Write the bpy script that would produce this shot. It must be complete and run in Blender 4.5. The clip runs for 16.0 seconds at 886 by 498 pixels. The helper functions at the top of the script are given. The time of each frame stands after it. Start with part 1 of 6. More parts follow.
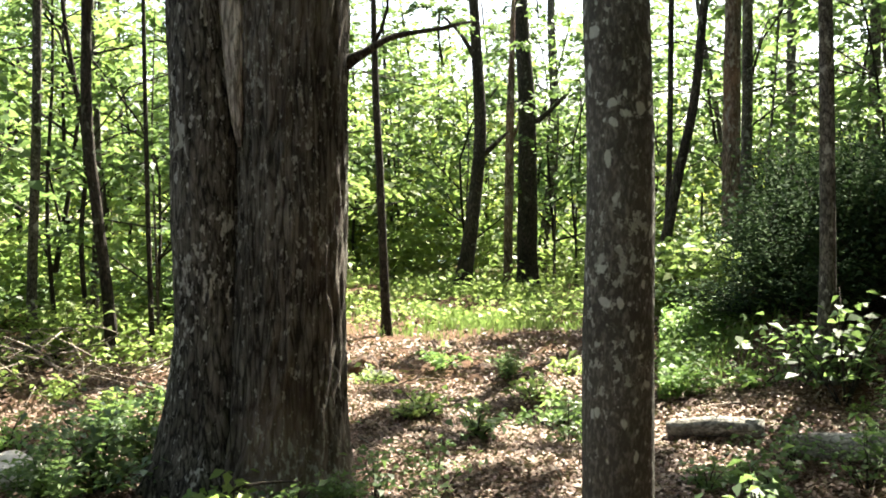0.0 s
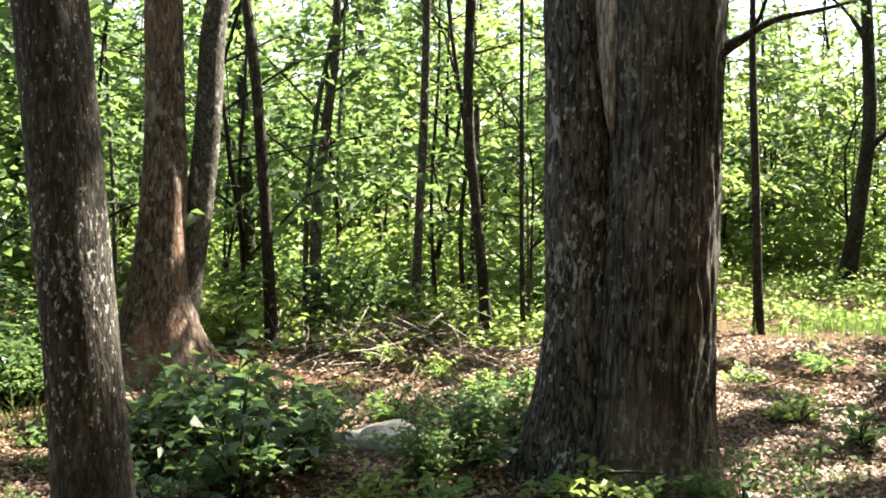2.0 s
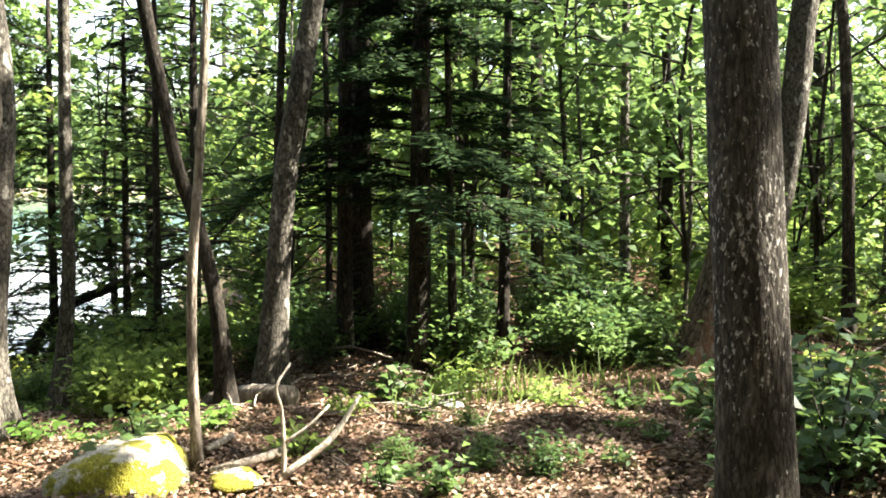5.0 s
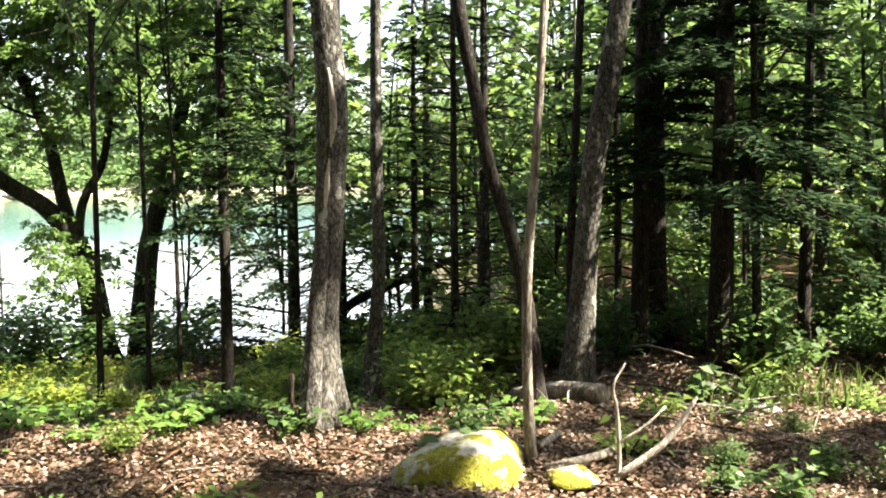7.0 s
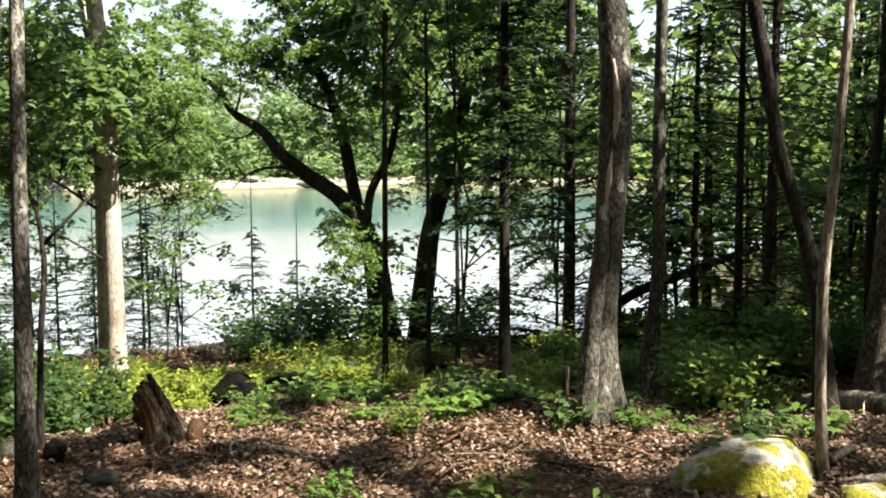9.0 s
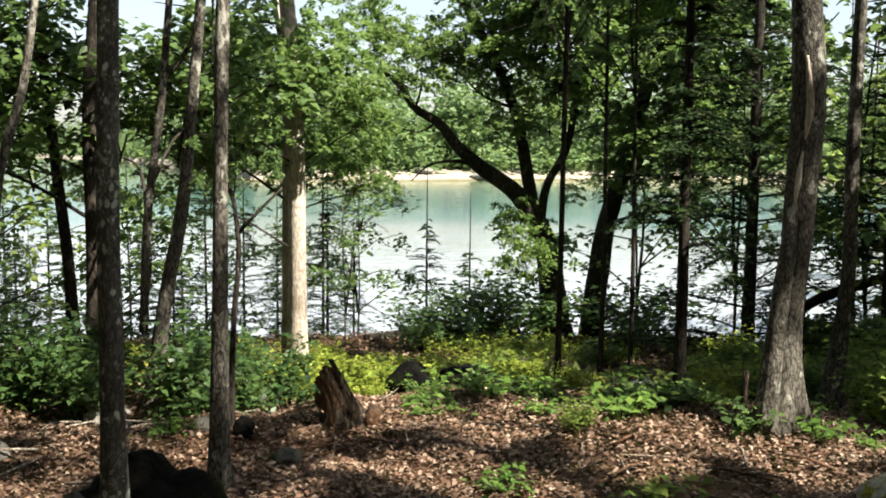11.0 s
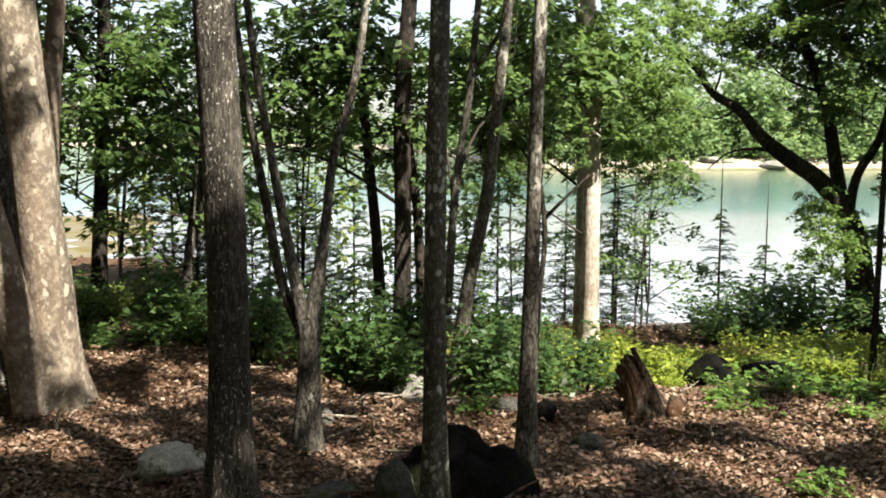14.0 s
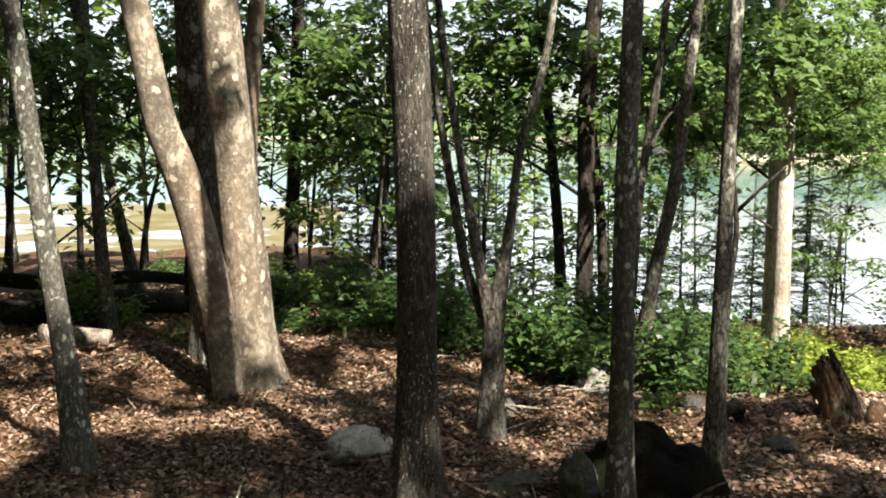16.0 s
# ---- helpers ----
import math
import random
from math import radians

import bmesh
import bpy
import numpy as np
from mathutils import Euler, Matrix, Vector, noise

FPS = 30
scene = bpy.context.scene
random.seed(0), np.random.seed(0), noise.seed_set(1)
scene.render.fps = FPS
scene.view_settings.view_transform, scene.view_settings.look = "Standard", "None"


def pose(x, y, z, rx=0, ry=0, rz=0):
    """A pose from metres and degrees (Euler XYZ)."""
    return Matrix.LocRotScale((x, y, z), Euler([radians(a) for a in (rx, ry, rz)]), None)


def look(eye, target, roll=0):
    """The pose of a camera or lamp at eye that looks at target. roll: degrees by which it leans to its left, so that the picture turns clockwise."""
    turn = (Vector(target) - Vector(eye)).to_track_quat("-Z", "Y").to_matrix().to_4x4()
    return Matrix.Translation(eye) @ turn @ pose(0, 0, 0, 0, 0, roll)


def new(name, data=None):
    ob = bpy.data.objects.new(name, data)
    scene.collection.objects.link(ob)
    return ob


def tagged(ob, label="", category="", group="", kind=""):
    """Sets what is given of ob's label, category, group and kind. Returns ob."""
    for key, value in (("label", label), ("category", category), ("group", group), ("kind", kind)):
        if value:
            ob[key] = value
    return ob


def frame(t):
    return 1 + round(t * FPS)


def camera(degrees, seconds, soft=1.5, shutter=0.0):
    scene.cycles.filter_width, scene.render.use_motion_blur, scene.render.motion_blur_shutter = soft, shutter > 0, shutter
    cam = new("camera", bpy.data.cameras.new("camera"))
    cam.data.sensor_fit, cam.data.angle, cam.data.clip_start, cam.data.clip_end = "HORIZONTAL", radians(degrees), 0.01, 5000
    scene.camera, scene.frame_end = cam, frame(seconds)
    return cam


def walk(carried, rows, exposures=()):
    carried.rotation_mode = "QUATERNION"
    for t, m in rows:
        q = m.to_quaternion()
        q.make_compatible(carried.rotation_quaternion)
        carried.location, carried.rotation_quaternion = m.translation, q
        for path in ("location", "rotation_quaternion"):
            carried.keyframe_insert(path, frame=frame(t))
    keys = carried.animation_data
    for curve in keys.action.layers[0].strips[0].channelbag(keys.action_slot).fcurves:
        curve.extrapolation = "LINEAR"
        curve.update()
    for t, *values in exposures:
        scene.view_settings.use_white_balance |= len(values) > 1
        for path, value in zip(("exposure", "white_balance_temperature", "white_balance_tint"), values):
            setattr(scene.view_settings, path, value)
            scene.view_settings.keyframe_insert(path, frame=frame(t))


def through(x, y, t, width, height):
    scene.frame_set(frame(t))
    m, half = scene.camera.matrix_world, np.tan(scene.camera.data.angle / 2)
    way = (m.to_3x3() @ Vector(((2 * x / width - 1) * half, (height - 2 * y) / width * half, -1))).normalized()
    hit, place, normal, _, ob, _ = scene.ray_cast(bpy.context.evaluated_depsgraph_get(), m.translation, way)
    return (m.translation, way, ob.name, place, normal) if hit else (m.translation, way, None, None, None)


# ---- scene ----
cam = camera(47.30, 16.0, soft=1.85)
PATH = [
    (0, (-0.000, -0.000, 1.582), (-0.006, 9.984, 1.010), -0.35),
    (0.5, (0.021, 0.002, 1.584), (-1.013, 9.933, 1.031), -0.16),
    (1, (0.036, -0.008, 1.582), (-1.957, 9.774, 1.005), -0.04),
    (1.5, (0.026, -0.003, 1.562), (-2.806, 9.568, 0.947), -0.20),
    (2, (-0.010, -0.025, 1.565), (-3.528, 9.315, 0.949), -0.24),
    (2.5, (-0.056, -0.036, 1.563), (-4.197, 9.048, 0.989), -0.01),
    (3, (-0.074, -0.056, 1.552), (-4.855, 8.708, 0.990), 0.20),
    (3.5, (-0.080, -0.103, 1.551), (-5.637, 8.189, 0.957), 0.10),
    (4, (-0.122, -0.130, 1.532), (-6.530, 7.521, 0.893), 0.48),
    (4.5, (-0.157, -0.148, 1.524), (-7.308, 6.806, 0.812), 0.47),
    (5, (-0.238, -0.203, 1.518), (-7.947, 6.120, 0.747), 0.41),
    (5.2, (-0.269, -0.240, 1.519), (-8.159, 5.852, 0.729), 0.42),
    (7.3, (-0.588, -0.661, 1.532), (-9.583, 3.636, 0.735), -0.42),
    (7.5, (-0.603, -0.682, 1.526), (-9.645, 3.516, 0.742), -0.23),
    (8, (-0.633, -0.688, 1.537), (-9.925, 2.910, 0.698), -0.43),
    (8.5, (-0.627, -0.682, 1.546), (-10.221, 2.003, 0.670), -0.46),
    (9, (-0.601, -0.653, 1.541), (-10.371, 1.286, 0.654), -0.39),
    (9.2, (-0.592, -0.644, 1.535), (-10.406, 1.059, 0.651), -0.36),
    (11.3, (-0.567, -0.715, 1.560), (-10.519, -0.641, 0.588), 0.16),
    (11.5, (-0.556, -0.725, 1.561), (-10.507, -0.795, 0.576), -0.09),
    (12, (-0.546, -0.740, 1.562), (-10.483, -1.247, 0.564), -0.13),
    (12.5, (-0.553, -0.770, 1.559), (-10.451, -1.767, 0.541), -0.09),
    (13, (-0.545, -0.812, 1.558), (-10.385, -2.264, 0.518), 0.16),
    (13.5, (-0.542, -0.827, 1.555), (-10.294, -2.776, 0.498), 0.19),
    (14, (-0.539, -0.841, 1.549), (-10.178, -3.275, 0.473), 0.21),
    (14.5, (-0.538, -0.857, 1.548), (-10.049, -3.741, 0.445), 0.25),
    (15, (-0.538, -0.865, 1.546), (-9.905, -4.181, 0.424), 0.20),
    (15.5, (-0.538, -0.873, 1.544), (-9.753, -4.586, 0.403), 0.05),
    (16, (-0.530, -0.881, 1.541), (-9.589, -4.957, 0.393), -0.06),
]
walk(cam, [(t, look(eye, target, roll)) for t, eye, target, roll in PATH],
     [(0.0, 3.2), (3.0, 3.2), (5.0, 3.3), (7.5, 2.95), (8.5, 2.6), (9.0, 2.1), (12.0, 1.85), (16.0, 2.1)])

# ---- light ----
SUN_AZ, SUN_EL = -35.0, 50.0     # degrees: turn from +y towards -x, height
world = bpy.data.worlds.new("sky")
scene.world = world
world.use_nodes = True
wn = world.node_tree
sky = wn.nodes.new("ShaderNodeTexSky")
sky.sky_type = "NISHITA"
sky.sun_disc = False
sky.sun_elevation = radians(SUN_EL)
sky.sun_rotation = radians(-SUN_AZ)
sky.air_density, sky.dust_density, sky.ozone_density = 1.0, 2.0, 1.0
haze = wn.nodes.new("ShaderNodeMix")            # thin white summer haze over the whole sky
haze.data_type, haze.blend_type = "RGBA", "ADD"
haze.inputs[0].default_value = 1.0
haze.inputs[7].default_value = (1.9, 1.8, 1.7, 1)
wn.links.new(sky.outputs[0], haze.inputs[6])
wn.links.new(haze.outputs[2], wn.nodes["Background"].inputs[0])
wn.nodes["Background"].inputs[1].default_value = 0.05

lamp = bpy.data.lights.new("sun", "SUN")
lamp.energy, lamp.angle, lamp.color = 5.0, radians(0.55), (1.0, 0.92, 0.79)
sun = new("sun", lamp)
_a, _e = radians(SUN_AZ), radians(SUN_EL)
SUN_DIR = Vector((-math.sin(_a) * math.cos(_e), math.cos(_a) * math.cos(_e), math.sin(_e)))
sun.matrix_world = look(SUN_DIR * 60, (0, 0, 0))

# ---- materials ----
class Nodes:
    """Short hand for building one material's node tree."""

    def __init__(self, name):
        self.mat = bpy.data.materials.new(name)
        self.mat.use_nodes = True
        self.tree = self.mat.node_tree
        self.bsdf = self.tree.nodes["Principled BSDF"]
        self.out = self.tree.nodes["Material Output"]

    def add(self, kind, **values):
        n = self.tree.nodes.new("ShaderNode" + kind)
        if "feature" in values:
            n.feature = values["feature"]
        if "data_type" in values:
            n.data_type = values["data_type"]
        if "blend_type" in values:
            n.blend_type = values["blend_type"]
        if "operation" in values:
            n.operation = values["operation"]
        return n

    def link(self, a, b):
        self.tree.links.new(a, b)

    def coords(self, scale, kind="Object"):
        tc, mp = self.add("TexCoord"), self.add("Mapping")
        mp.inputs["Scale"].default_value = scale
        self.link(tc.outputs[kind], mp.inputs[0])
        return mp.outputs[0]

    def noise(self, vec, scale, detail=4, rough=0.6):
        n = self.add("TexNoise")
        n.inputs["Scale"].default_value, n.inputs["Detail"].default_value, n.inputs["Roughness"].default_value = scale, detail, rough
        if vec is not None:
            self.link(vec, n.inputs["Vector"])
        return n.outputs[0]

    def ramp(self, fac, *stops):
        n = self.add("ValToRGB")
        el = n.color_ramp.elements
        while len(el) < len(stops):
            el.new(0.5)
        for e, (p, c) in zip(el, stops):
            e.position, e.color = p, (*c, 1) if len(c) == 3 else c
        self.link(fac, n.inputs[0])
        return n.outputs[0]

    def mix(self, fac, a, b, how="MIX"):
        n = self.add("Mix", data_type="RGBA", blend_type=how)
        for sock, v in ((n.inputs[0], fac), (n.inputs[6], a), (n.inputs[7], b)):
            if isinstance(v, (int, float)):
                sock.default_value = v
            elif isinstance(v, tuple):
                sock.default_value = (*v, 1)
            else:
                self.link(v, sock)
        return n.outputs[2]

    def math(self, how, a, b):
        n = self.add("Math", operation=how)
        for sock, v in zip(n.inputs, (a, b)):
            if isinstance(v, (int, float)):
                sock.default_value = v
            else:
                self.link(v, sock)
        return n.outputs[0]

    def bump(self, height, strength, distance):
        n = self.add("Bump")
        n.inputs["Strength"].default_value, n.inputs["Distance"].default_value = strength, distance
        self.link(height, n.inputs["Height"])
        self.link(n.outputs[0], self.bsdf.inputs["Normal"])

    def finish(self, color, rough=0.9, spec=0.2):
        if isinstance(color, tuple):
            self.bsdf.inputs["Base Color"].default_value = (*color, 1)
        else:
            self.link(color, self.bsdf.inputs["Base Color"])
        if isinstance(rough, (int, float)):
            self.bsdf.inputs["Roughness"].default_value = rough
        else:
            self.link(rough, self.bsdf.inputs["Roughness"])
        self.bsdf.inputs["Specular IOR Level"].default_value = spec
        return self.mat


def bark(name, deep, ridge, ridge_scale=14.0, stretch=0.16, lichen=(0.42, 0.44, 0.38), cover=0.3, spot=9.0, spot_stretch=0.6, tint=None, bump=0.02, crack=0.16, discs=0.0):
    """Furrowed bark: dark furrows, paler ridges, lichen spots, a large-scale tint."""
    m = Nodes(name)
    v0 = m.coords((1, 1, stretch))
    wob = m.add("Mix", data_type="RGBA", blend_type="LINEAR_LIGHT")
    wob.inputs[0].default_value = 0.02
    m.link(v0, wob.inputs[6])
    wn_ = m.add("TexNoise")
    wn_.inputs["Scale"].default_value = 9.0
    m.link(v0, wn_.inputs["Vector"])
    m.link(wn_.outputs["Color"], wob.inputs[7])
    v = wob.outputs[2]
    n1 = m.noise(v, ridge_scale, 8, 0.62)
    ridged = m.math("SUBTRACT", 1.0, m.math("ABSOLUTE", m.math("MULTIPLY", m.math("SUBTRACT", m.noise(v, ridge_scale * 0.55, 4, 0.5), 0.5), 5.0), 0.0))
    vor = m.add("TexVoronoi", feature="DISTANCE_TO_EDGE")
    vor.inputs["Scale"].default_value = ridge_scale * 0.8
    m.link(v, vor.inputs["Vector"])
    cracks = m.ramp(vor.outputs[0], (0.0, (0, 0, 0)), (0.16, (1, 1, 1)))
    fine = m.noise(m.coords((1, 1, 0.6)), 130, 4, 0.7)
    h = m.math("ADD", m.math("ADD", m.math("MULTIPLY", n1, 0.75), m.math("MULTIPLY", ridged, -0.16)), m.math("ADD", m.math("MULTIPLY", cracks, crack), m.math("MULTIPLY", fine, 0.22)))
    warp = fine
    base = m.ramp(h, (0.36, deep), (0.63, ridge), (0.9, tuple(min(1, c * 1.5) for c in ridge)))
    if tint:
        base = m.mix(m.ramp(m.noise(m.coords((1, 1, 0.5)), 1.6, 3), (0.48, (0, 0, 0)), (0.62, (1, 1, 1))), base, m.mix(0.65, base, tint))
    base = m.mix(1.0, base, m.ramp(m.noise(m.coords((1, 1, 0.6)), 3.5, 4, 0.6), (0.35, (0.55, 0.55, 0.55)), (0.68, (1.3, 1.3, 1.3))), "MULTIPLY")
    v2 = m.coords((1, 1, spot_stretch))
    grain = m.noise(v2, spot, 5, 0.65)
    patch = m.noise(m.coords((1, 1, 0.7)), 2.2, 3)
    spots = m.ramp(m.math("ADD", grain, m.math("MULTIPLY", m.math("SUBTRACT", patch, 0.5), 0.5)), (0.66 - 0.22 * cover, (0, 0, 0)), (0.70 - 0.2 * cover, (1, 1, 1)))
    shade = m.mix(m.noise(m.coords((1, 1, 1)), 30, 3), lichen, tuple(c * 0.55 for c in lichen))
    col = m.mix(m.math("MULTIPLY", spots, 0.85), base, shade)
    if discs:                       # round crusts of pale lichen, some cells only
        cell = m.add("TexVoronoi", feature="F1")
        cell.inputs["Scale"].default_value = discs
        m.link(m.mix(0.05, v2, wn_.outputs["Color"], "LINEAR_LIGHT"), cell.inputs["Vector"])
        sep = m.add("SeparateXYZ")
        m.link(cell.outputs["Color"], sep.inputs[0])
        reach = m.math("MULTIPLY", m.math("SUBTRACT", sep.outputs[0], 0.36), 0.75)
        edge = m.math("ADD", m.math("SUBTRACT", reach, cell.outputs["Distance"]), m.math("MULTIPLY", m.math("SUBTRACT", fine, 0.5), 0.35))
        crust = m.ramp(edge, (0.0, (0, 0, 0)), (0.08, (0.8, 0.8, 0.8)))
        col = m.mix(crust, col, m.mix(fine, tuple(c * 0.8 for c in lichen), tuple(min(1, c * 1.35) for c in lichen)))
    m.bump(m.math("ADD", h, m.math("MULTIPLY", warp, 0.3)), 1.0, bump)
    return m.finish(col, 0.92, 0.15)


BARK_DOUBLE = bark("furrowed_bark", (0.022, 0.019, 0.015), (0.165, 0.152, 0.125), 38, 0.12, (0.36, 0.36, 0.31), 0.36, 34, 0.5, (0.125, 0.098, 0.075), 0.04)
BARK_LICHEN = bark("lichen_bark", (0.06, 0.057, 0.047), (0.195, 0.19, 0.158), 90, 0.45, (0.37, 0.39, 0.335), 0.36, 40, 0.75, None, 0.007, 0.03, 27.0)
BARK_FLECK = bark("flecked_bark", (0.034, 0.030, 0.025), (0.130, 0.117, 0.096), 85, 0.26, (0.66, 0.64, 0.58), 0.30, 100, 0.5, None, 0.012, 0.1)
BARK_RED = bark("ruddy_bark", (0.05, 0.032, 0.022), (0.23, 0.175, 0.135), 36, 0.25, (0.36, 0.32, 0.27), 0.4, 20, 0.6, (0.21, 0.115, 0.07), 0.02)
# smooth pale bark, its tone also raised for the sun on the trunk
BARK_SUNNY = bark("pale_sun_bark", (0.14, 0.115, 0.088), (0.34, 0.29, 0.225), 34, 0.8, (0.36, 0.315, 0.25), 0.38, 11, 0.7, (0.17, 0.115, 0.08), 0.008, 0.04, 19.0)
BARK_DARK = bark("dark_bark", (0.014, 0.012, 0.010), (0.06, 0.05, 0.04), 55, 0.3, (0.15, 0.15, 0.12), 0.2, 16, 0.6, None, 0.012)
BARK_GREY = bark("grey_bark", (0.03, 0.027, 0.022), (0.15, 0.138, 0.115), 55, 0.45, (0.40, 0.39, 0.34), 0.35, 16, 0.6, None, 0.012)
# pale bark; sunlight on the shore trunk is put into its tone too
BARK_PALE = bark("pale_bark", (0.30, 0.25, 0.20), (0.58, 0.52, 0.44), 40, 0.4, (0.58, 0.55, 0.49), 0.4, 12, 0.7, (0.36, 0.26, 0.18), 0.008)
BARK_BIRCH = bark("birch_bark", (0.10, 0.095, 0.08), (0.36, 0.35, 0.30), 26, 1.6, (0.085, 0.075, 0.06), 0.32, 14, 2.2, (0.15, 0.12, 0.08), 0.012)
DEADWOOD = bark("dead_wood", (0.12, 0.098, 0.075), (0.38, 0.33, 0.27), 45, 0.25, (0.45, 0.42, 0.36), 0.3, 16, 0.5, None, 0.008)
BLEACHED = bark("bleached_wood", (0.28, 0.24, 0.19), (0.62, 0.56, 0.47), 45, 0.25, (0.60, 0.55, 0.47), 0.3, 16, 0.5, None, 0.006)
ROTTEN = bark("rotten_wood", (0.015, 0.011, 0.008), (0.15, 0.108, 0.078), 40, 0.2, (0.32, 0.28, 0.2), 0.2, 14, 0.4, (0.16, 0.08, 0.04), 0.02)
CHARRED = bark("charred_wood", (0.006, 0.006, 0.006), (0.03, 0.027, 0.024), 30, 0.4, (0.16, 0.15, 0.13), 0.1, 12, 0.6, None, 0.02)


def leaf(name, dark, mid, light, through_light=0.45, gloss=0.5, through=(0.265, 0.405, 0.11), spec=0.25):
    """A thin leaf: it reflects and lets light through; every leaf has its own shade."""
    m = Nodes(name)
    geo, info = m.add("NewGeometry"), m.add("ObjectInfo")
    f = m.math("ADD", m.math("MULTIPLY", geo.outputs["Random Per Island"], 0.75), m.math("MULTIPLY", info.outputs["Random"], 0.25))
    col = m.ramp(f, (0.08, dark), (0.5, mid), (0.95, light))
    m.finish(col, gloss, spec)
    tr = m.add("BsdfTranslucent")
    m.link(m.mix(0.5, col, through, "MIX"), tr.inputs[0])
    mx = m.add("MixShader")
    mx.inputs[0].default_value = through_light
    m.link(m.bsdf.outputs[0], mx.inputs[1])
    m.link(tr.outputs[0], mx.inputs[2])
    m.link(mx.outputs[0], m.out.inputs[0])
    return m.mat


LEAF = leaf("broad_leaf", (0.030, 0.060, 0.020), (0.066, 0.120, 0.036), (0.14, 0.21, 0.065), 0.42)
# lighter, yellower copies of LEAF: sunlight on foliage put into the colour
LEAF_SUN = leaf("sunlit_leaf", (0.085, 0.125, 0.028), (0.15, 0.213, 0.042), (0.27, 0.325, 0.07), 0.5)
LEAF_SUN_YELLOW = leaf("sunlit_yellow_leaf", (0.12, 0.17, 0.022), (0.22, 0.28, 0.038), (0.36, 0.40, 0.07), 0.45, 0.5, (0.38, 0.46, 0.09))
OAK_LEAF = leaf("oak_leaf", (0.045, 0.09, 0.022), (0.095, 0.16, 0.04), (0.18, 0.25, 0.07), 0.5)
# darker copy of LEAF: shade on the low bushes put into the colour
LEAF_DARK = leaf("dark_leaf", (0.017, 0.038, 0.014), (0.038, 0.078, 0.025), (0.078, 0.13, 0.04), 0.3, 0.4)
NEEDLE = leaf("needles", (0.012, 0.024, 0.011), (0.022, 0.042, 0.017), (0.042, 0.066, 0.024), 0.15, 0.9, (0.05, 0.09, 0.03), 0.05)
FERN = leaf("fern_green", (0.05, 0.11, 0.02), (0.09, 0.18, 0.03), (0.16, 0.25, 0.05), 0.45)
GRASS = leaf("grass_green", (0.05, 0.085, 0.018), (0.095, 0.145, 0.03), (0.18, 0.22, 0.06), 0.35)
LITTER = leaf("fallen_leaf", (0.055, 0.030, 0.019), (0.135, 0.077, 0.050), (0.38, 0.29, 0.22), 0.06, 0.6)
# lighter than near leaves: haze over the bay put into the colour
FAR_LEAF = leaf("far_leaf", (0.07, 0.12, 0.05), (0.11, 0.175, 0.07), (0.16, 0.22, 0.09), 0.3, 0.6)


def make_ground():
    m = Nodes("forest_floor")
    v = m.coords((1, 1, 1))
    big, mid, fine = m.noise(v, 0.45, 4), m.noise(v, 3.2, 6, 0.65), m.noise(v, 26, 8, 0.7)
    soil = m.ramp(fine, (0.30, (0.022, 0.013, 0.008)), (0.52, (0.085, 0.047, 0.027)), (0.70, (0.20, 0.13, 0.083)))
    soil = m.mix(m.ramp(mid, (0.42, (0, 0, 0)), (0.62, (1, 1, 1))), soil, m.mix(0.5, soil, (0.07, 0.045, 0.03)))
    moss = m.ramp(fine, (0.3, (0.03, 0.05, 0.012)), (0.7, (0.11, 0.16, 0.035)))
    col = m.mix(m.ramp(m.math("ADD", m.math("MULTIPLY", big, 0.8), m.math("MULTIPLY", mid, 0.3)), (0.63, (0, 0, 0)), (0.75, (0.5, 0.5, 0.5))), soil, moss)
    # shore: stones and weed, then wet sand, by height above the water
    geo, sep = m.add("NewGeometry"), m.add("SeparateXYZ")
    m.link(geo.outputs["Position"], sep.inputs[0])
    z = m.math("ADD", sep.outputs[2], m.math("MULTIPLY", m.math("SUBTRACT", mid, 0.5), 0.35))
    to_unit = m.math("DIVIDE", m.math("ADD", z, 3.2), 3.2)
    shore = m.ramp(fine, (0.3, (0.09, 0.072, 0.045)), (0.6, (0.15, 0.138, 0.09)), (0.8, (0.27, 0.25, 0.19)))
    weed = m.mix(m.ramp(m.noise(v, 0.5, 5), (0.45, (0, 0, 0)), (0.58, (1, 1, 1))), shore, (0.10, 0.086, 0.032))
    col = m.mix(m.ramp(to_unit, (0.40, (1, 1, 1)), (0.52, (0, 0, 0))), col, weed)
    # the hills across the bay are grown over with green
    length = m.add("VectorMath", operation="LENGTH")
    m.link(v, length.inputs[0])
    cover = m.ramp(fine, (0.3, (0.05, 0.085, 0.03)), (0.7, (0.13, 0.18, 0.06)))
    inland = m.math("MULTIPLY", m.ramp(m.math("DIVIDE", length.outputs["Value"], 300.0), (0.40, (0, 0, 0)), (0.45, (1, 1, 1))), m.ramp(to_unit, (0.74, (0, 0, 0)), (0.82, (1, 1, 1))))
    strand = m.math("MULTIPLY", m.ramp(m.math("DIVIDE", length.outputs["Value"], 300.0), (0.40, (0, 0, 0)), (0.45, (1, 1, 1))), m.ramp(to_unit, (0.24, (0, 0, 0)), (0.30, (1, 1, 1))))
    col = m.mix(strand, col, m.ramp(mid, (0.35, (0.19, 0.16, 0.115)), (0.65, (0.40, 0.36, 0.30))))     # bare pale ledges and shingle
    col = m.mix(inland, col, cover)
    m.bump(m.math("ADD", m.math("MULTIPLY", fine, 0.7), mid), 0.9, 0.03)
    return m.finish(col, 0.95, 0.1)


